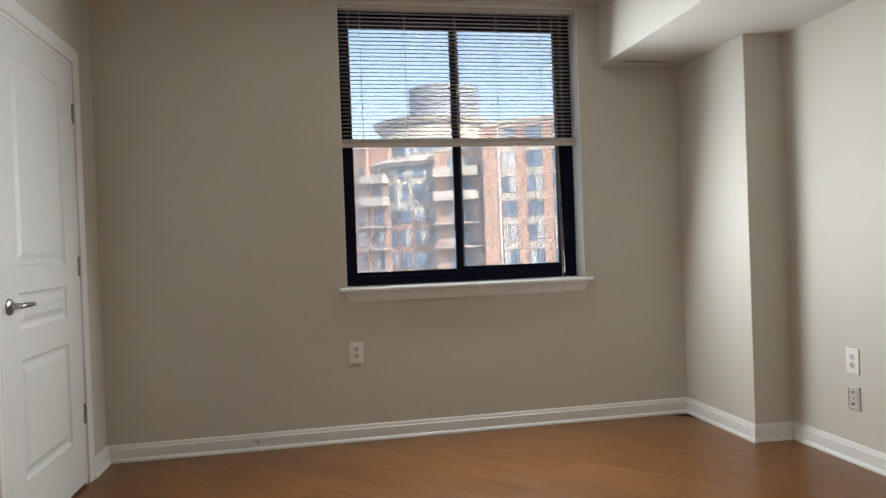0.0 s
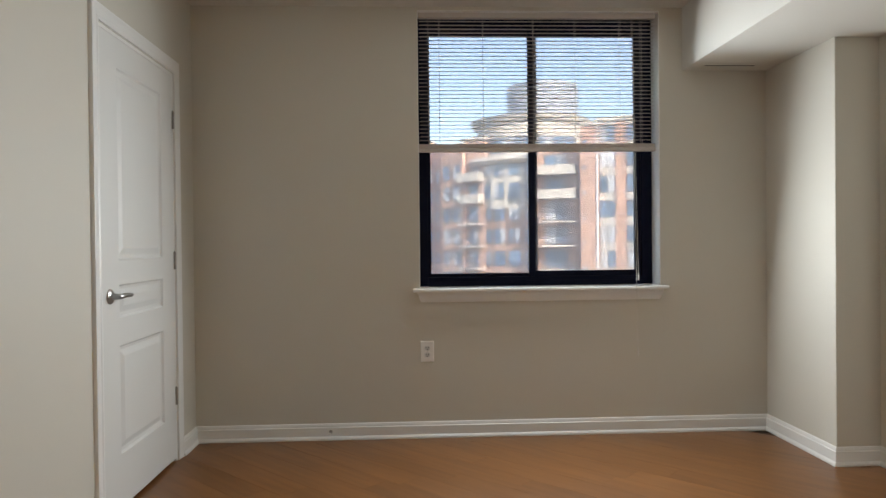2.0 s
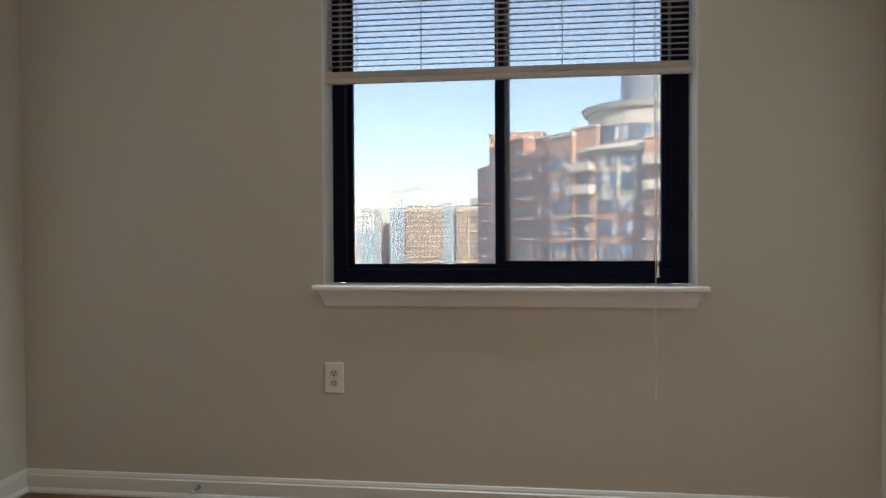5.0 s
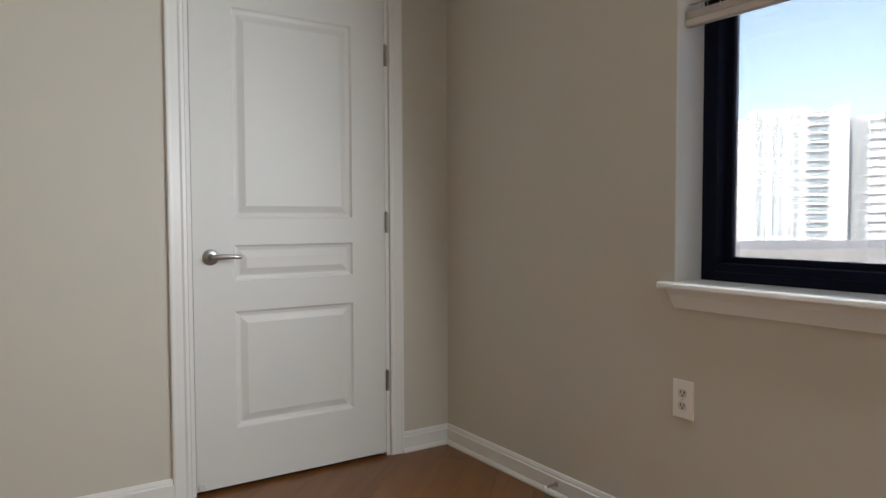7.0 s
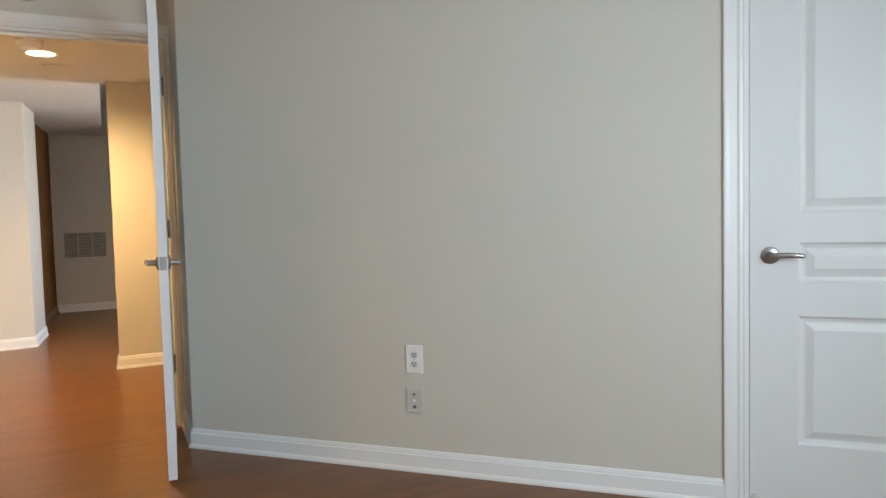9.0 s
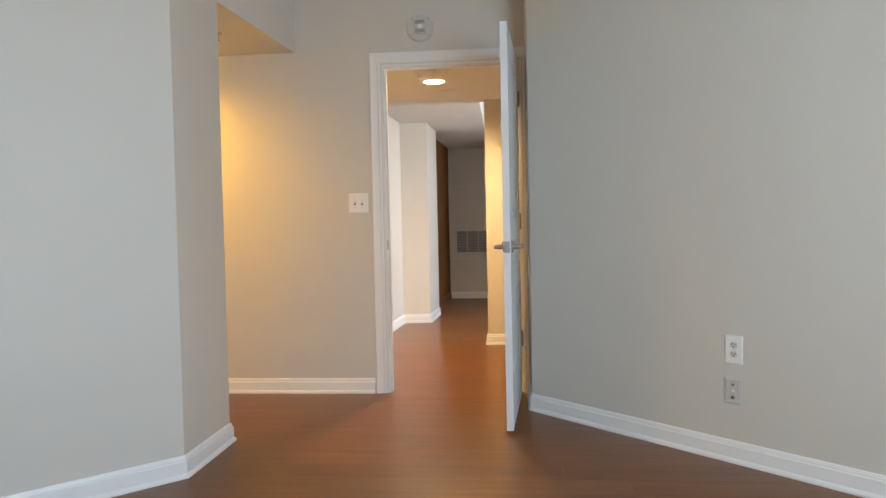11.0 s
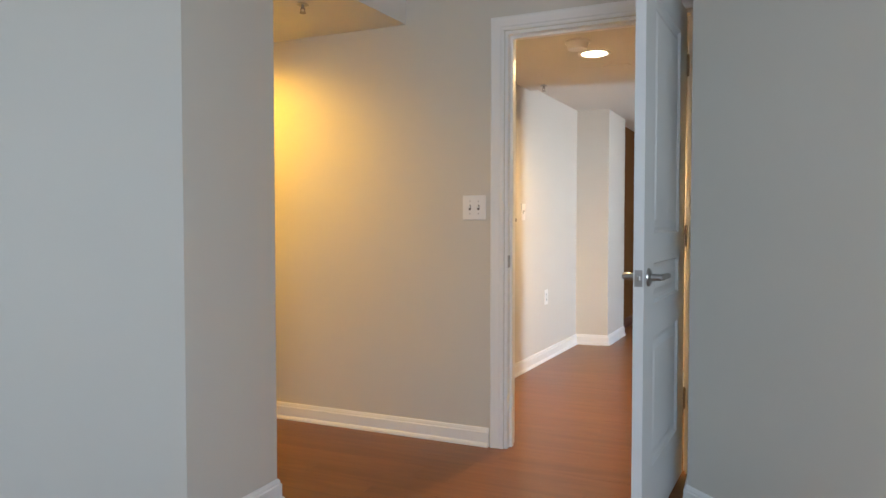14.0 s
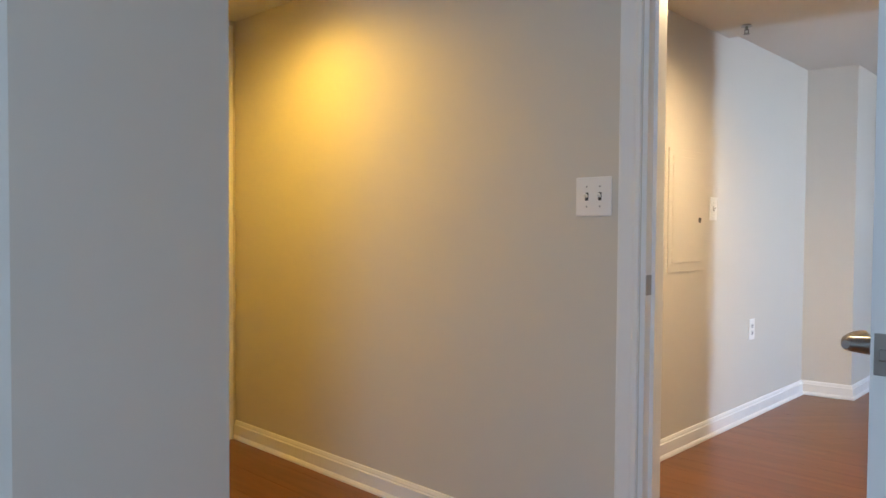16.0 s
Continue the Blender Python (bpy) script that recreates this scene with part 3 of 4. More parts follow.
def plate(name, m, label, category, kind):
    """A wall plate: u to the right, v out of the wall, z up, about its centre."""
    root = thing(name, m, label, category)
    bm = bmesh.new()
    w = 0.062 if kind == "switch" else PWD / 2
    h = PH / 2 if kind != "cable" else 0.056
    box(bm, (-w, 0, -h), (w, 0.006, h), bevel=0.003)
    part("plate", bm, ALMOND if kind == "cable" else PLASTIC, root)
    if kind == "outlet":
        for z in (-0.020, 0.020):
            bm = bmesh.new()
            disc(bm, (0, 0.0055, z), (0, 1, 0), 0.0175, 0.0025, 0.0165, 24)
            for v in bm.verts:
                v.co.x = max(-0.0165, min(0.0165, v.co.x))
                v.co.z = z + max(-0.0135, min(0.0135, v.co.z - z))
            sock = part("receptacle", bm, SOCKET, root, "grey socket face")
            bm = bmesh.new()
            for x, hh in ((-0.0063, 0.0045), (0.0063, 0.0036)):
                box(bm, (x - 0.0019, 0.0078, z + 0.003 - hh), (x + 0.0019, 0.0085, z + 0.003 + hh))
            disc(bm, (0, 0.0078, z - 0.0075), (0, 1, 0), 0.0034, 0.0007, None, 12)
            part("slots", bm, SLOT, sock, "dark slots")
        bm = bmesh.new()
        disc(bm, (0, 0.006, 0), (0, 1, 0), 0.003, 0.001, 0.002, 12)
        part("screw", bm, NICKEL, root)
    elif kind == "cable":
        bm = bmesh.new()
        inner = [(-0.026, -0.044), (0.026, -0.044), (0.026, 0.044), (-0.026, 0.044)]
        loops = [[bm.verts.new((x * k, v, z * k)) for x, z in inner] for k, v in ((1.12, 0.0059), (1.09, 0.0085), (1.0, 0.0085), (0.97, 0.0062))]
        for p, q in zip(loops, loops[1:]):
            ring(bm, p, q)
        part("rim", bm, ALMOND, root, "raised rim")
        for z, r in ((0.028, 0.006), (0.0, 0.005), (-0.026, 0.0085)):
            bm = bmesh.new()
            disc(bm, (0, 0.006, z), (0, 1, 0), r, 0.005, r * 0.8, 16)
            part("jack", bm, NICKEL if z else PLASTIC, root, "small round socket")
        bm = bmesh.new()
        disc(bm, (0, 0.0112, -0.026), (0, 1, 0), 0.004, 0.0006, None, 12)
        part("slots", bm, SLOT, root)
    else:
        for u in ((-0.023, 0.023) if kind == "switch" else (0.0,)):
            bm = bmesh.new()
            box(bm, (u - 0.006, 0.005, -0.0125), (u + 0.006, 0.0068, 0.0125), bevel=0.0006)
            part("toggle_slot", bm, SLOT, root)
            bm = bmesh.new()
            box(bm, (-0.0042, 0, -0.004), (0.0042, 0.016, 0.004), pose(u, 0.005, 0, 28), bevel=0.001)
            part("toggle", bm, PLASTIC, root)
            for z in (-0.031, 0.031):
                bm = bmesh.new()
                disc(bm, (u, 0.006, z), (0, 1, 0), 0.003, 0.001, 0.002, 10)
                part("screw", bm, NICKEL, root)
    return root


plate("wall_outlet", frame_of((1.341, -0.0, 0.505), (-1, 0), (0, -1)), "white duplex outlet on the window wall", "outlet", "outlet")
plate("wall_outlet", frame_of((0.0, -2.489, 0.487), (0, 1), (1, 0)), "white duplex outlet above a cable plate", "outlet", "outlet")
plate("cable_plate", frame_of((0.0, -2.493, 0.308), (0, 1), (1, 0)), "white cable plate under an outlet", "cable plate", "cable")
plate("wall_outlet", frame_of((3.61, -1.095, 0.482), (0, -1), (-1, 0)), "white duplex outlet above a cable plate", "outlet", "outlet")
plate("cable_plate", frame_of((3.61, -1.095, 0.307), (0, -1), (-1, 0)), "white cable plate under an outlet", "cable plate", "cable")
plate("wall_outlet", frame_of((2.82, P1[1], 0.515), (1, 0), (0, 1)), "white duplex outlet on the plain wall", "outlet", "outlet")
plate("light_switch", frame_of((*diag(DW, 5.14), 1.197), (-1, 1), (1, 1)), "white double toggle switch beside the doorway", "light switch", "switch")
aw = Vector(A1) - Vector(A0)
hall_u, hall_v = aw.normalized(), Vector((aw.y, -aw.x)).normalized()
hall_at = lambda d, z: (A0[0] + hall_u.x * d, A0[1] + hall_u.y * d, z)
plate("light_switch", frame_of(hall_at(1.62, 1.21), hall_u, hall_v), "white single toggle switch on the bright hall wall", "light switch", "toggle")
plate("wall_outlet", frame_of(hall_at(2.16, 0.52), hall_u, hall_v), "white outlet on the bright hall wall", "outlet", "outlet")

# door stop spring on the baseboard
ds = thing("door_stop", frame_of((0.775, -0.012, 0.050), (1, 0), (0, -1)), "small chrome door stop on the baseboard", "door stop")
bm = bmesh.new()
disc(bm, (0, 0, 0), (0, 1, 0), 0.011, 0.006, 0.008, 16)
part("base", bm, NICKEL, ds)
bm = bmesh.new()
disc(bm, (0, 0.006, 0), (0, 1, 0), 0.005, 0.05, 0.0045, 12)
part("rod", bm, NICKEL, ds)
bm = bmesh.new()
disc(bm, (0, 0.056, 0), (0, 1, 0), 0.008, 0.012, 0.007, 14)
part("tip", bm, PLASTIC, ds, "white rubber tip")

# soffit access slot
sv = thing("soffit_vent", pose(3.10, -0.13, SOFFIT), "thin white slot vent in the soffit", "vent")
bm = bmesh.new()
box(bm, (-0.16, -0.03, -0.004), (0.16, 0.03, 0.0), bevel=0.001)
part("frame", bm, CEILING_PAINT, sv)
bm = bmesh.new()
box(bm, (-0.145, -0.006, -0.0052), (0.145, 0.006, -0.0036))
part("slot", bm, SLOT, sv)

# fire alarm sounder above the doorway
al = thing("fire_alarm", frame_of((*diag(DW, 4.555), 2.265), (-1, 1), (1, 1)), "round white fire alarm sounder above the doorway", "fire alarm")
bm = bmesh.new()
disc(bm, (0, 0, 0), (0, 1, 0), 0.088, 0.018, 0.082, 40)
part("base", bm, ALMOND, al, "", True)
bm = bmesh.new()
box(bm, (-0.036, 0.017, -0.042), (0.036, 0.034, 0.042), bevel=0.008)
part("cover", bm, ALMOND, al, "", True)
bm = bmesh.new()
disc(bm, (0, 0.0338, 0), (0, 1, 0), 0.014, 0.004, 0.011, 24)
part("lens", bm, PLASTIC, al, "pale strobe lens", True)
for up in (-1, 1):
    bm = bmesh.new()
    for k in range(4):
        z = up * (0.018 + 0.0055 * k)
        box(bm, (-0.029, 0.0325, z - 0.0018), (0.029, 0.0348, z + 0.0018))
    part("grille", bm, GRILLE, al, "dark sounder openings")
for x, z in ((-0.05, 0.05), (0.05, 0.05), (-0.05, -0.05), (0.05, -0.05)):
    bm = bmesh.new()
    disc(bm, (x, 0.0175, z), (0, 1, 0), 0.0045, 0.002, 0.004, 10)
    part("screw", bm, HINGE, al)


def sprinkler(at):
    sp_ = thing("sprinkler_head", pose(*at), "small metal fire sprinkler under the ceiling", "sprinkler")
    bm = bmesh.new()
    disc(bm, (0, 0, -0.006), (0, 0, 1), 0.028, 0.006, 0.022, 24)
    part("escutcheon", bm, NICKEL, sp_)
    bm = bmesh.new()
    disc(bm, (0, 0, -0.024), (0, 0, 1), 0.007, 0.02, None, 12)
    for x in (-0.009, 0.009):
        box(bm, (x - 0.002, -0.002, -0.040), (x + 0.002, 0.002, -0.020))
    box(bm, (-0.010, -0.002, -0.042), (0.010, 0.002, -0.038))
    part("frame", bm, HINGE, sp_)
    bm = bmesh.new()
    disc(bm, (0, 0, -0.045), (0, 0, 1), 0.015, 0.003, None, 16)
    part("deflector", bm, HINGE, sp_)


sprinkler((1.29, -4.80, LOW))
sprinkler((-0.66, -5.98, HL))


def downlight(at, energy, color, soft_edge):
    dl = thing("recessed_downlight", pose(*at), "round recessed ceiling lamp glowing warm", "ceiling lamp")
    bm = bmesh.new()
    n = 40
    rings = []
    for r, z in ((0.098, 0.0), (0.094, -0.006), (0.078, -0.004), (0.072, 0.002)):
        rings.append([bm.verts.new((r * math.cos(k * math.tau / n), r * math.sin(k * math.tau / n), z)) for k in range(n)])
    for p, q in zip(rings, rings[1:]):
        ring(bm, p, q)
    part("trim_ring", bm, PLASTIC, dl, "", True)
    bm = bmesh.new()
    disc(bm, (0, 0, -0.0035), (0, 0, 1), 0.076, 0.003, None, 40)
    part("lens", bm, LENS, dl, "glowing lens")
    beam = lamp("downlight_beam", "SPOT", look((at[0], at[1], at[2] - 0.02), (at[0], at[1] + 0.0001, 0)), energy, color).data
    beam.spot_size, beam.spot_blend, beam.shadow_soft_size = radians(166), soft_edge, 0.07


LENS = glowing("warm_lamp_lens", (1.0, 0.72, 0.36), 0.65)
downlight((-0.485, -5.06, HL), 9.5, (1.0, 0.64, 0.27), 0.8)
downlight((*diag(-3.52, 7.0), LOW), 4.0, (1.0, 0.52, 0.04), 0.8)

# hall ceiling and wall fittings
sd = thing("smoke_detector", pose(-0.245, -4.865, HL), "round white smoke detector under the hall ceiling", "smoke detector")
bm = bmesh.new()
disc(bm, (0, 0, -0.012), (0, 0, 1), 0.07, 0.012, None, 32)
part("base", bm, PLASTIC, sd)
bm = bmesh.new()
disc(bm, (0, 0, -0.045), (0, 0, 1), 0.052, 0.033, 0.062, 32)
part("body", bm, PLASTIC, sd, "", True)
cs = thing("ceiling_speaker", pose(-0.80, -5.28, HL), "flat round plate in the hall ceiling", "ceiling plate")
bm = bmesh.new()
disc(bm, (0, 0, -0.006), (0, 0, 1), 0.085, 0.006, 0.09, 32)
part("plate", bm, CEILING_PAINT, cs)

ep = thing("electrical_panel", frame_of(hall_at(1.32, 1.19), hall_u, hall_v), "wall-coloured electrical panel cover in the hall", "electrical panel")
bm = bmesh.new()
box(bm, (-0.19, 0, -0.30), (0.19, 0.006, 0.30), bevel=0.002)
part("cover", bm, PAINT, ep)
bm = bmesh.new()
box(bm, (-0.155, 0.0055, -0.255), (0.155, 0.010, 0.265), bevel=0.002)
pd = part("panel_door", bm, PAINT, ep)
bm = bmesh.new()
box(bm, (0.118, 0.0095, -0.055), (0.142, 0.013, -0.030), bevel=0.001)
part("latch", bm, SLOT, pd, "small dark latch")

fm = frame_of((*diag(-12.215, 4.50), 0), (-1, 1), (1, 1))
gp = thing("return_air_panel", fm, "grey access panel with a return air grille", "air grille")
bm = bmesh.new()
for lo, hi in (((-0.36, 0, 0.55), (-0.33, 0.016, 1.62)), ((0.33, 0, 0.55), (0.36, 0.016, 1.62)), ((-0.33, 0, 1.59), (0.33, 0.016, 1.62)), ((-0.33, 0, 0.55), (0.33, 0.016, 0.58))):
    box(bm, lo, hi, bevel=0.002)
part("frame", bm, PAINT, gp)
bm = bmesh.new()
box(bm, (-0.33, 0, 0.58), (0.33, 0.008, 1.59))
part("panel", bm, PAINT, gp)
bm = bmesh.new()
box(bm, (-0.235, 0.008, 0.67), (0.235, 0.010, 0.97))
gr = part("grille", bm, GRILLE, gp, "grey return air grille")
bm = bmesh.new()
for k in range(4):
    x = -0.235 + k * 0.47 / 3
    box(bm, (x - 0.006, 0.0095, 0.665), (x + 0.006, 0.018, 0.975))
part("divider", bm, PAINT, gr)
bm = bmesh.new()
box(bm, (-0.232, 0, -0.004), (0.232, 0.012, -0.002), pose(0, 0.009, 0, 35))
louvre = mesh_of("louvre", bm, PAINT)
for k in range(13):
    s = new("louvre", louvre)
    s.parent = gr
    s.location = (0, 0, 0.685 + k * 0.0225)

# ---- the city outside ----
EYE = (2.0, -3.0)


def at(az, d):
    a = radians(az)
    return (EYE[0] + d * math.sin(a), EYE[1] + d * math.cos(a))


bm = bmesh.new()
box(bm, (-4000, 20, -41), (4000, 4600, -40))
box(bm, (-4000, -4000, -41), (4000, 20, -40))
structure(part("ground", bm, CITY), "distant grey city ground far below", "ground")


def strip(p0, p1):
    """u to the right along the front, v towards the viewer."""
    d = Vector(p1) - Vector(p0)
    return frame_of((*p0, 0), d, (d.y, -d.x)), d.length


bm = bmesh.new()
for lo, hi in (((-0.5, 0, -0.5), (-0.455, 0.06, 0.5)), ((0.455, 0, -0.5), (0.5, 0.06, 0.5)), ((-0.455, 0, -0.5), (0.455, 0.06, -0.46)), ((-0.455, 0, 0.46), (0.455, 0.06, 0.5)), ((-0.025, 0, -0.46), (0.025, 0.05, 0.46))):
    box(bm, lo, hi)
box(bm, (0.025, 0, -0.13), (0.455, 0.045, -0.10))
WINDOW_FRAME = mesh_of("window", bm, FARFRAME)
PANES = []
for mat in (FARGLASS, CURTAIN):
    for lo, hi in ((-0.455, -0.025), (0.025, 0.455)):
        bm = bmesh.new()
        box(bm, (lo, -0.02, -0.46), (hi, 0.025, 0.46))
        PANES.append(mesh_of("pane", bm, mat))
bm = bmesh.new()
box(bm, (-0.5, 0, -0.5), (0.5, 0.05, 0.5))
SPANDREL = mesh_of("spandrel", bm, STONE)
dice = random.Random(11)


def facade_window(parent, m, w, h, curtains=0.25):
    f = new("window", WINDOW_FRAME)
    f.parent = parent
    f.matrix_local = m @ Matrix.Diagonal((w, 1, h, 1))
    for half in range(2):
        p = new("pane", PANES[half + (2 if dice.random() < curtains else 0)])
        p.parent = f


def spandrel(parent, m, w, h):
    p = new("spandrel", SPANDREL)
    p.parent = parent
    p.matrix_local = m @ Matrix.Diagonal((w, 1, h, 1))


def bay(root, p0, p1, ztop, mat, cols, w, h, depth=14, first=8.1, pitch=3.05, count=5, cap=None, name="wall", panels=False, curtains=0.25):
    m, length = strip(p0, p1)
    bm = bmesh.new()
    box(bm, (0, -depth, -40), (length, 0, ztop), m)
    part(name, bm, mat, root)
    if cap:
        bm = bmesh.new()
        box(bm, (-0.12, -depth - 0.1, ztop), (length + 0.12, 0.2, ztop + cap * 0.7), m, bevel=0.06)
        part("cornice", bm, STONE, root, "beige cornice")
    for k in range(count):
        z = first - 2.0 * pitch * 2 + k * pitch
        if z + h / 2 > ztop - 0.4:
            break
        for u in cols:
            facade_window(root, m @ pose(u * length, 0.0, z), w, h, curtains)
            if panels:
                spandrel(root, m @ pose(u * length, 0.0, z + pitch / 2), w, pitch - h - 0.1)
    return m, length


def balconies(root, m, u0, u1, out, zs, solid):
    for z in zs:
        s = z in solid
        bm = bmesh.new()
        box(bm, (u0, 0, z - 1.55), (u1, out, z - 1.3), m, bevel=0.05)
        if s:
            box(bm, (u0, out - 0.2, z - 1.3), (u1, out, z - 0.35), m)
            box(bm, (u0, 0, z - 1.3), (u0 + 0.2, out - 0.2, z - 0.35), m)
            box(bm, (u1 - 0.2, 0, z - 1.3), (u1, out - 0.2, z - 0.35), m)
        b = part("balcony", bm, STONE, root)
        if not s:
            bm = bmesh.new()
            n = 14
            for i in range(n + 1):
                u = u0 + (u1 - u0) * i / n
                box(bm, (u - 0.05, out - 0.08, z - 1.3), (u + 0.05, out - 0.02, z - 0.3), m)
            box(bm, (u0, out - 0.1, z - 0.32), (u1, out, z - 0.22), m)
            part("railing", bm, RAILDARK, b, "dark metal railing")


apt = thing("apartment_building", pose(*at(10, 96), -40), "brick and beige apartment tower with balconies and a rounded corner", "building")
apt.matrix_world = Matrix.Identity(4)
ZS = [8.1 + 3.05 * k for k in range(-4, 3)]
# right wing
bay(apt, at(14.9, 85), at(27, 82), 15.7, BRICK, (0.085, 0.27, 0.45, 0.63, 0.81), 1.95, 2.0, count=7, cap=0.8, panels=True)
m, ln = bay(apt, at(13.7, 84.2), at(14.9, 83.8), 15.2, BRICK, (), 1, 1, depth=8, cap=0.6)
for z in ZS:
    facade_window(apt, m @ pose(0.5, 0.0, z - 1.0), 0.55, 0.55)
bm = bmesh.new()
disc(bm, (*at(15.05, 83.7), -6), (0, 0, 1), 0.13, 22)
part("downpipe", bm, WHITEFACADE, apt, "white downpipe")
# balcony stack
m, ln = bay(apt, at(9.6, 88.5), at(13.7, 87), 13.0, BRICK, (), 1, 1, depth=10, cap=0.7)
for z in ZS[:-1]:
    facade_window(apt, m @ pose(ln * 0.52, 0.0, z), 3.0, 2.3)
balconies(apt, m, 0.2, ln - 0.2, 1.9, ZS[:-1], ZS[4:6])
# rounded corner
bm = bmesh.new()
cx, cy = at(9.6, 99.0)
disc(bm, (cx, cy, -40), (0, 0, 1), 8.3, 45.7, None, 48)
part("rounded_wall", bm, BRICK, apt)
bm = bmesh.new()
disc(bm, (cx, cy, 5.7), (0, 0, 1), 8.4, 6.3, None, 48)
part("rounded_wall", bm, STONE, apt)
bm = bmesh.new()
disc(bm, (cx, cy, 11.7), (0, 0, 1), 9.2, 0.5, 9.7, 48)
disc(bm, (cx, cy, 12.2), (0, 0, 1), 9.7, 0.5, 9.4, 48)
part("cornice", bm, STONE, apt)
bm = bmesh.new()
disc(bm, (cx, cy, 12.7), (0, 0, 1), 7.6, 4.9, None, 48)
part("upper_wall", bm, STONE, apt)
bm = bmesh.new()
disc(bm, (cx, cy, 17.6), (0, 0, 1), 8.2, 0.7, 8.6, 48)
part("cornice", bm, STONE, apt)
bm = bmesh.new()
disc(bm, (*at(10.7, 101), 17.8), (0, 0, 1), 5.2, 6.0, None, 40)
part("penthouse", bm, PENTHOUSE, apt, "bluish grey round penthouse")
toward = math.atan2(EYE[1] - cy, EYE[0] - cx)
for k in range(-3, 4):
    a = toward + k * 0.26
    for z in ZS + [14.4]:
        r = 7.62 if z > 13 and z == 14.4 else (8.42 if z > 5.7 else 8.32)
        if z == 14.2:
            continue
        facade_window(apt, Matrix.Translation((cx + r * math.cos(a), cy + r * math.sin(a), z)) @ Matrix.Rotation(a - math.pi / 2, 4, "Z"), 1.75, 2.1)
for k in range(-4, 4):
    a = toward + (k + 0.5) * 0.26
    bm = bmesh.new()
    box(bm, (-0.28, -0.1, 5.7), (0.28, 0.22, 11.7), Matrix.Translation((cx + 8.36 * math.cos(a), cy + 8.36 * math.sin(a), 0)) @ Matrix.Rotation(a - math.pi / 2, 4, "Z"))
    part("pilaster", bm, STONE, apt)
# left wing, stepping away
m, ln = bay(apt, at(3.9, 96), at(5.8, 93.5), 15.4, BRICK, (), 1, 1, depth=12, cap=0.6)
balconies(apt, m, 0.1, ln - 0.1, 1.5, ZS[:6], ZS[4:6])
for z in ZS[:6]:
    facade_window(apt, m @ pose(ln * 0.5, 0, z), 1.6, 2.2)
bay(apt, at(2.1, 98.5), at(3.9, 95.2), 14.6, BRICK, (0.27, 0.73), 1.5, 2.1, depth=14, count=7, cap=0.9, curtains=0.8)
m, ln = bay(apt, at(0.9, 104), at(2.1, 101), 15.2, REDBRICK, (0.3, 0.75), 0.9, 1.9, depth=12, count=7, cap=0.5)
m, ln = bay(apt, at(-0.2, 108), at(1.0, 104.5), 13.2, REDBRICK, (), 1, 1, depth=12, cap=0.6)
balconies(apt, m, 0.1, ln - 0.1, 1.5, ZS[:-1], ())
for z in ZS[:-1]:
    facade_window(apt, m @ pose(ln * 0.5, 0, z), 1.6, 2.2)
bay(apt, at(-1.6, 114), at(-0.1, 109), 16.4, REDBRICK, (0.2, 0.5, 0.8), 1.0, 1.9, depth=16, count=7, cap=0.4)
bay(apt, at(-2.9, 120), at(1.5, 118), 18.6, BRICK, (), 1, 1, depth=16, cap=0.5)
m, ln = bay(apt, at(-2.9, 119), at(-1.5, 114.5), 16.2, REDBRICK, (0.25, 0.75), 1.2, 1.9, depth=10, count=7)
m, ln = bay(apt, at(-3.9, 127), at(-2.8, 119.5), 13.4, REDBRICK, (0.25, 0.7), 1.5, 1.8, depth=16, count=6)
balconies(apt, m, 0.1, ln - 0.1, 1.4, ZS[:5], ())


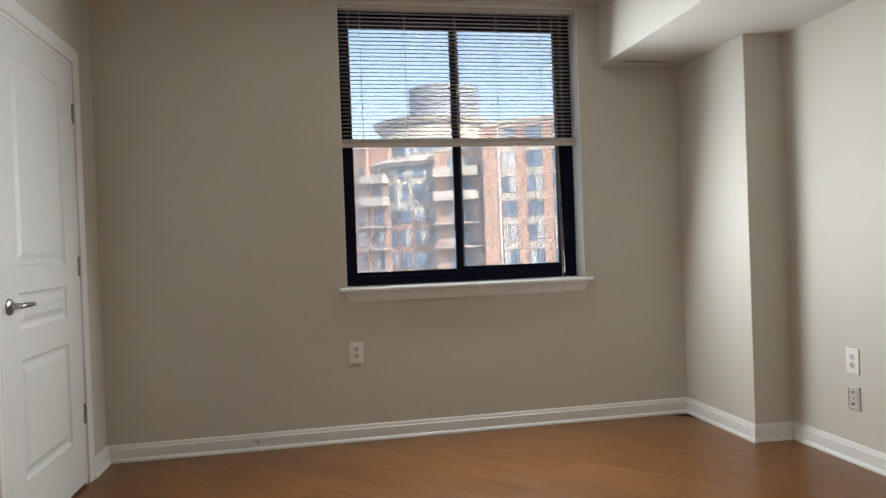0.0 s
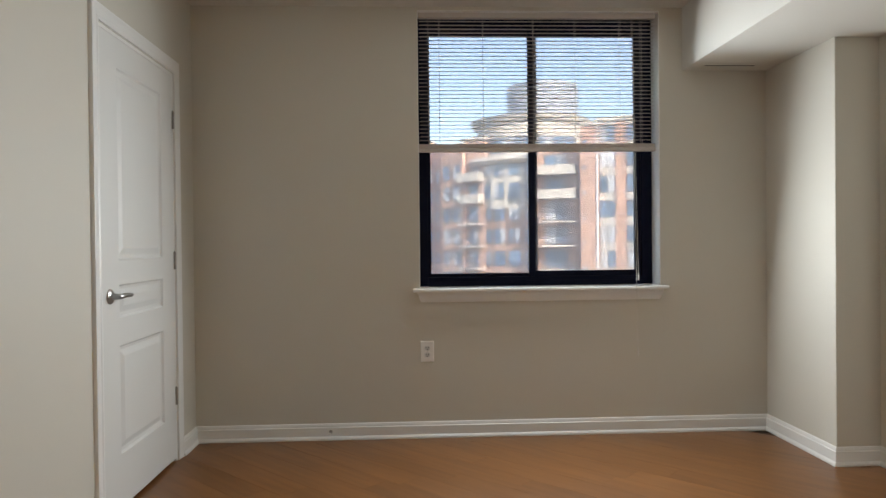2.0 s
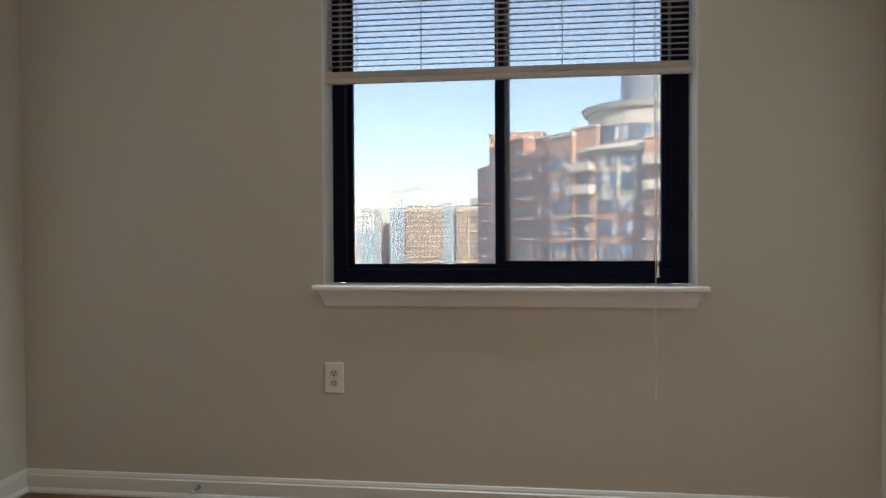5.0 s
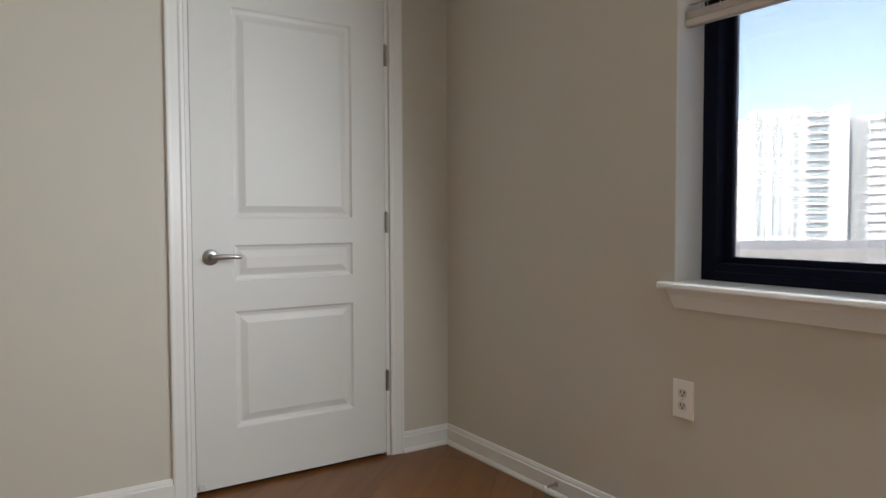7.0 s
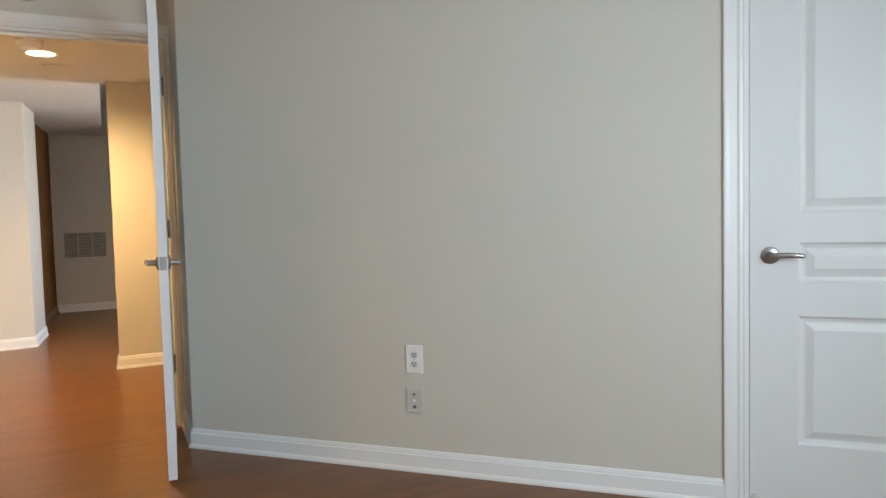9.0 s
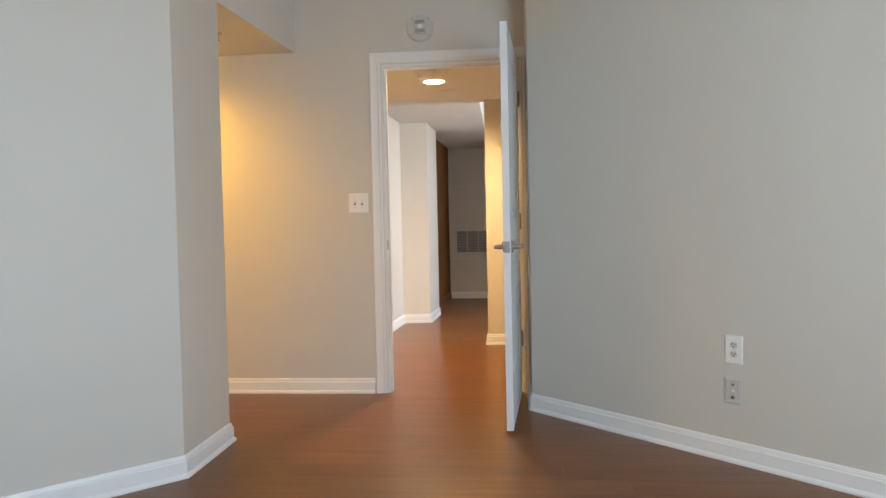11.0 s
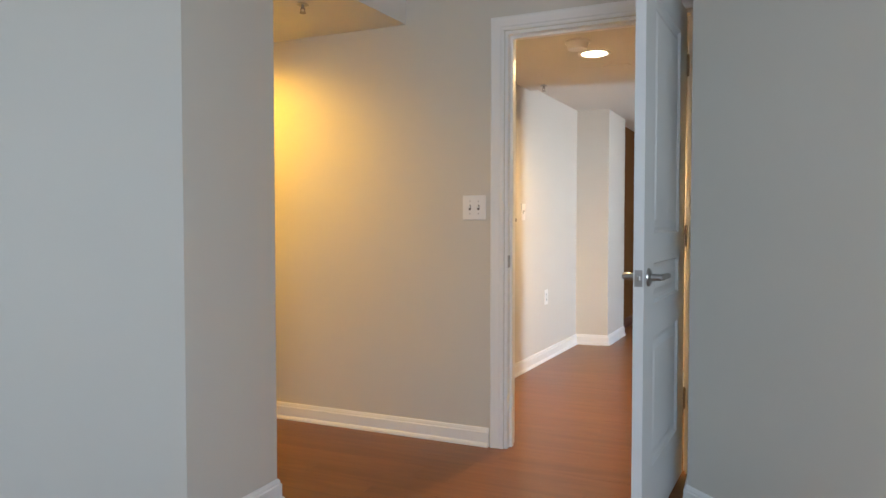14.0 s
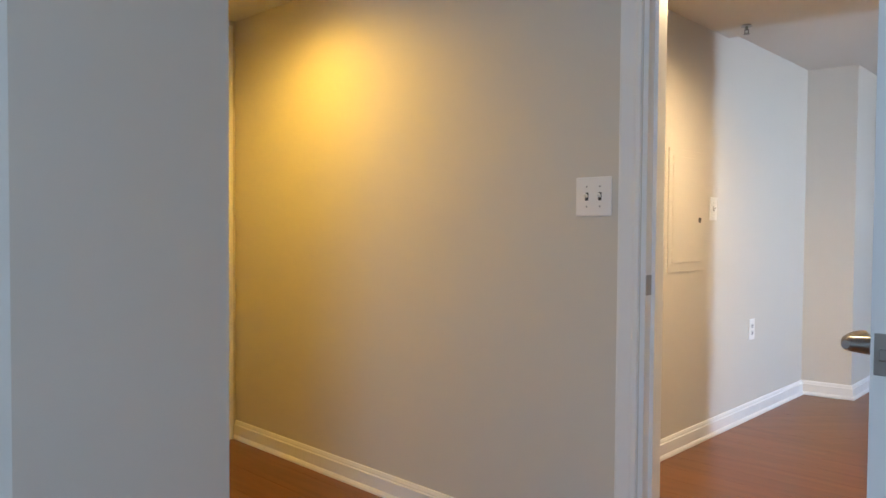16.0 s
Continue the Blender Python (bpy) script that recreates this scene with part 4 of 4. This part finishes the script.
def tower(label, p0, p1, depth, ztop, mat, cols, pitch, win_mat, group="far towers", ww=0.6, hh=0.6, bands=None, zlow=-40, crown=None, fins=0):
    """A far block: walls, its windows as one joined sheet of recessed panes, and floor bands."""
    m, length = strip(p0, p1)
    root = thing("tower_block", m @ pose(length / 2, -depth / 2, zlow), label, "building", group)
    inv = root.matrix_world.inverted()
    bm = bmesh.new()
    box(bm, (0, -depth, zlow), (length, 0, ztop), inv @ m)
    part("wall", bm, mat, root)
    bm = bmesh.new()
    n = max(1, int((ztop + 14) / pitch))
    for face in range(2):
        fm_ = m if face == 0 else m @ Matrix.Translation((length, 0, 0)) @ Matrix.Rotation(-math.pi / 2, 4, "Z")
        fl = length if face == 0 else depth
        nn = cols if face == 0 else max(2, int(cols * depth / length))
        for i in range(nn):
            u, hw = (i + 0.5) / nn * fl, ww * fl / nn / 2
            for k in range(n):
                z = ztop - 1.2 - (k + 0.5) * pitch
                q = [inv @ fm_ @ Vector(c) for c in ((u - hw, 0.06, z - hh * pitch / 2), (u + hw, 0.06, z - hh * pitch / 2), (u + hw, 0.06, z + hh * pitch / 2), (u - hw, 0.06, z + hh * pitch / 2))]
                bm.faces.new([bm.verts.new(c) for c in q])
    w = part("windows", bm, win_mat, root)
    tagged(w, kind="stuff")
    if bands:
        bm = bmesh.new()
        for k in range(n):
            z = ztop - 1.2 - k * pitch
            box(bm, (-0.3, -depth, z - bands), (length + 0.8, 0.9, z), inv @ m)
        part("balcony_bands", bm, WHITEFACADE, root, "white balcony edges")
    for k in range(fins):
        u = k / (fins - 1) * (length - 1.6) if fins > 1 else 0
        bm = bmesh.new()
        box(bm, (u, -0.5, zlow), (u + 1.6, 1.1, ztop), inv @ m)
        part("fin", bm, WHITEFACADE, root)
    if crown:
        bm = bmesh.new()
        for k in range(crown):
            u = (k + 0.5) / crown * length
            box(bm, (u - 0.22 * length / crown, -1.5, ztop), (u + 0.22 * length / crown, 0, ztop + 2.2), inv @ m)
        box(bm, (0, -depth, ztop + 1.6), (length, -1.0, ztop + 2.4), inv @ m)
        part("crown", bm, WHITEFACADE, root, "pale rooftop frame")
    return root


zt = lambda el, d: 1.1 + d * math.tan(radians(el))
# white balcony towers
tower("white low wing beside a tall tower", at(-35.5, 205), at(-32.2, 205), 20, zt(7.4, 205), WHITEFACADE, 3, 3.2, GREYFACADE, ww=0.12, hh=0.5)
tower("tall white tower with wavy balcony strips", at(-32.2, 200), at(-28.3, 200), 16, zt(8.0, 200), WHITEFACADE, 8, 2.3, TEALFACADE, ww=0.7, hh=0.62, fins=4)
tower("narrow white tower with glass balconies", at(-28.3, 197), at(-26.9, 197), 14, zt(7.7, 197), GREYFACADE, 2, 2.2, TEALFACADE, ww=0.7, hh=0.5, bands=0.25)
tower("plain white tower slab with few windows", at(-26.9, 192), at(-25.7, 192), 14, zt(8.0, 192), WHITEFACADE, 1, 2.2, GREYFACADE, ww=0.08, hh=0.4)
# the recess's shade is put into its wall colour, grey instead of white
tower("tower recess with balconies, its shade put into grey walls", at(-25.7, 205), at(-24.5, 205), 14, zt(7.1, 205), GREYFACADE, 2, 2.3, TEALFACADE, ww=0.6, hh=0.5)
tower("white tower end with balconies", at(-24.6, 195), at(-23.4, 195), 12, zt(7.2, 195), WHITEFACADE, 2, 2.2, TEALFACADE, ww=0.35, hh=0.45, bands=0.22)
tower("pale striped block far off", at(-23.6, 420), at(-21.9, 420), 25, zt(2.6, 420), WHITEFACADE, 5, 2.6, TEALFACADE, ww=0.94, hh=0.5)
tower("yellow gridded block with rooftop frame", at(-21.0, 360), at(-15.4, 360), 40, zt(3.8, 360), YELLOWFACADE, 16, 2.7, DARKWIN, ww=0.55, hh=0.62, crown=12)
tower("yellow block with stepped front", at(-22.3, 330), at(-19.0, 330), 25, zt(2.2, 330), YELLOWFACADE, 9, 2.7, DARKWIN)
tower("orange brick block with pale windows", at(-22.1, 318), at(-18.2, 318), 25, zt(1.4, 318), BRICK, 9, 2.7, DARKWIN, ww=0.42)
tower("yellow office block with gridded windows", at(-18.3, 330), at(-14.8, 330), 25, zt(1.4, 330), YELLOWFACADE, 11, 2.6, DARKWIN)
tower("low pale block in front", at(-18.2, 300), at(-13.8, 300), 20, zt(-0.9, 300), GREYFACADE, 12, 2.6, YELLOWFACADE)
tower("white block with flat roof", at(-14.9, 470), at(-12.6, 470), 30, zt(1.9, 470), WHITEFACADE, 6, 3.0, DARKWIN, ww=0.4)
tower("grey slab block with pale windows", at(-13.6, 520), at(-11.9, 520), 30, zt(2.35, 520), GREYFACADE, 7, 3.0, DARKWIN, ww=0.4)
# this block's shaded look comes from the blue-grey wall colour
tower("block coloured blue-grey for shade", at(-13.9, 350), at(-12.2, 350), 20, zt(0.3, 350), TEALFACADE, 4, 3.0, GREYFACADE, ww=0.4)
tower("small red brick block between towers", at(-12.0, 380), at(-11.0, 380), 20, zt(1.1, 380), REDBRICK, 4, 2.8, DARKWIN, ww=0.4)
tower("teal glass block beside brick", at(-11.3, 352), at(-9.9, 352), 20, zt(2.1, 352), TEALFACADE, 4, 2.5, GREYFACADE, ww=0.6, crown=3)
tower("orange brick block with pale crown", at(-9.9, 348), at(-6.9, 348), 25, zt(2.3, 348), TANBRICK, 9, 2.6, DARKWIN, ww=0.5, hh=0.5, bands=0.22, crown=7)
tower("teal glass tower link", at(-6.9, 352), at(-5.7, 352), 20, zt(2.5, 352), TEALFACADE, 4, 2.5, GREYFACADE, ww=0.6, crown=2)
tower("orange brick block with pale crown", at(-5.7, 348), at(-2.6, 348), 25, zt(2.3, 348), TANBRICK, 9, 2.6, DARKWIN, ww=0.5, hh=0.5, bands=0.22, crown=7)
tower("flat grey rooftop below", at(-36, 120), at(-16, 150), 40, zt(-2.2, 135), ROOFGREY, 6, 3.2, GREYFACADE)

cr = thing("tower_crane", pose(*at(-10.4, 420), -40), "thin grey tower crane over the far roofs", "crane")
cz = zt(3.55, 420) + 40
bm = bmesh.new()
for x, y in ((-0.8, -0.8), (0.8, -0.8), (-0.8, 0.8), (0.8, 0.8)):
    box(bm, (x - 0.15, y - 0.15, 0), (x + 0.15, y + 0.15, cz))
for k in range(int(cz / 2)):
    box(bm, (-0.8, -0.9, 2 * k), (0.8, -0.8, 2 * k + 0.2))
part("mast", bm, STEEL, cr)
bm = bmesh.new()
for z in (0, 1.4):
    box(bm, (-8, -0.3, z), (21 if z == 0 else 18, 0.3, z + 0.45), pose(0, 0, cz, 0, -10, 0))
for k in range(14):
    box(bm, (-7 + 1.9 * k, -0.2, 0.2), (-6.8 + 1.9 * k, 0.2, 1.6), pose(0, 0, cz, 0, -10, 0))
part("jib", bm, STEEL, cr)

# ---- floor planks, laid along the doorway wall and cut off under the walls ----
PL, PWID, UNDER = 1.22, 0.152, 0.06


def indoors(x, y):
    """Whether a plan point lies in a room or a little way under its walls."""
    a, s, e = x + y, x - y, UNDER * R2
    if x < -0.8 - UNDER or y > UNDER or x > 3.61 + UNDER:
        return False
    if -1.6 < y and x < 0.02:
        return True
    if a > DW - e:
        return (x > -UNDER or s > 3.66 - e) and (y > -3.96 - UNDER or s < 5.79 + e or (a < PW + e and s < 8.09 + e))
    return False


def beyond(x, y):
    """Whether a plan point lies in the doorway, the hall or the living room."""
    a, s, e = x + y, x - y, UNDER * R2
    if DW - e >= a > -4.36:
        return S_HINGE < s < S_LATCH
    if a > -6.68 - e:
        return a <= -4.36 and 1.6 - e < s < 5.69 + (a + 4.38) * 0.06 + e
    return a > -12.22 - e and 0.8 - e < s < (5.69 + (a + 4.38) * 0.06 if a > -8.65 else 5.05) + e


def plank_solid(bm, length, m=None):
    vs = box(bm, (-length / 2 + 0.0001, -PWID / 2 + 0.0001, -0.010), (length / 2 - 0.0001, PWID / 2 - 0.0001, 0.0))
    for v in vs:
        if v.co.z > -0.001:
            v.co.x -= math.copysign(0.0003, v.co.x)
            v.co.y -= math.copysign(0.0003, v.co.y)
    if m is not None:
        bmesh.ops.transform(bm, matrix=m, verts=vs)


cut_meshes = {}


def plank_of(length):
    key = round(length, 3)
    if key not in cut_meshes:
        pb = bmesh.new()
        plank_solid(pb, key)
        cut_meshes[key] = mesh_of("plank", pb, PLANK)
    return cut_meshes[key]


rng = random.Random(4)
rest = []
STEP = 0.02
for j in range(-20, 62):
    v = -j * PWID
    shift = rng.uniform(0, PL)
    for i in range(-4, 9):
        u0 = i * PL + shift - PL / 2
        spots = [u0 + k * STEP for k in range(int(PL / STEP) + 1)]
        run = []
        for u in spots + [None]:
            x, y = (0, 0) if u is None else ((u + v) / R2 - 0.2, (-u + v) / R2 - 1.0)
            if u is not None and (indoors(x, y) or beyond(x, y)):
                run.append((u, x, y))
                continue
            if len(run) > 2:
                lo = run[0][0]
                hi = u0 + PL if run[-1][0] > u0 + PL - 1.6 * STEP else run[-1][0]
                mid, length = (lo + hi) / 2, hi - lo
                m = pose((mid + v) / R2 - 0.2, (-mid + v) / R2 - 1.0, 0, 0, 0, -45.0)
                if run[0][1] + run[0][2] > -7.2:
                    p = new("plank", plank_of(length))
                    p.parent = FLOOR
                    p.matrix_local = m
                else:
                    rest.append((length, m))
            run = []
bm = bmesh.new()
for length, m in rest:
    plank_solid(bm, length, m)
pr = part("planks", bm, PLANK, FLOOR)
tagged(pr, kind="stuff")
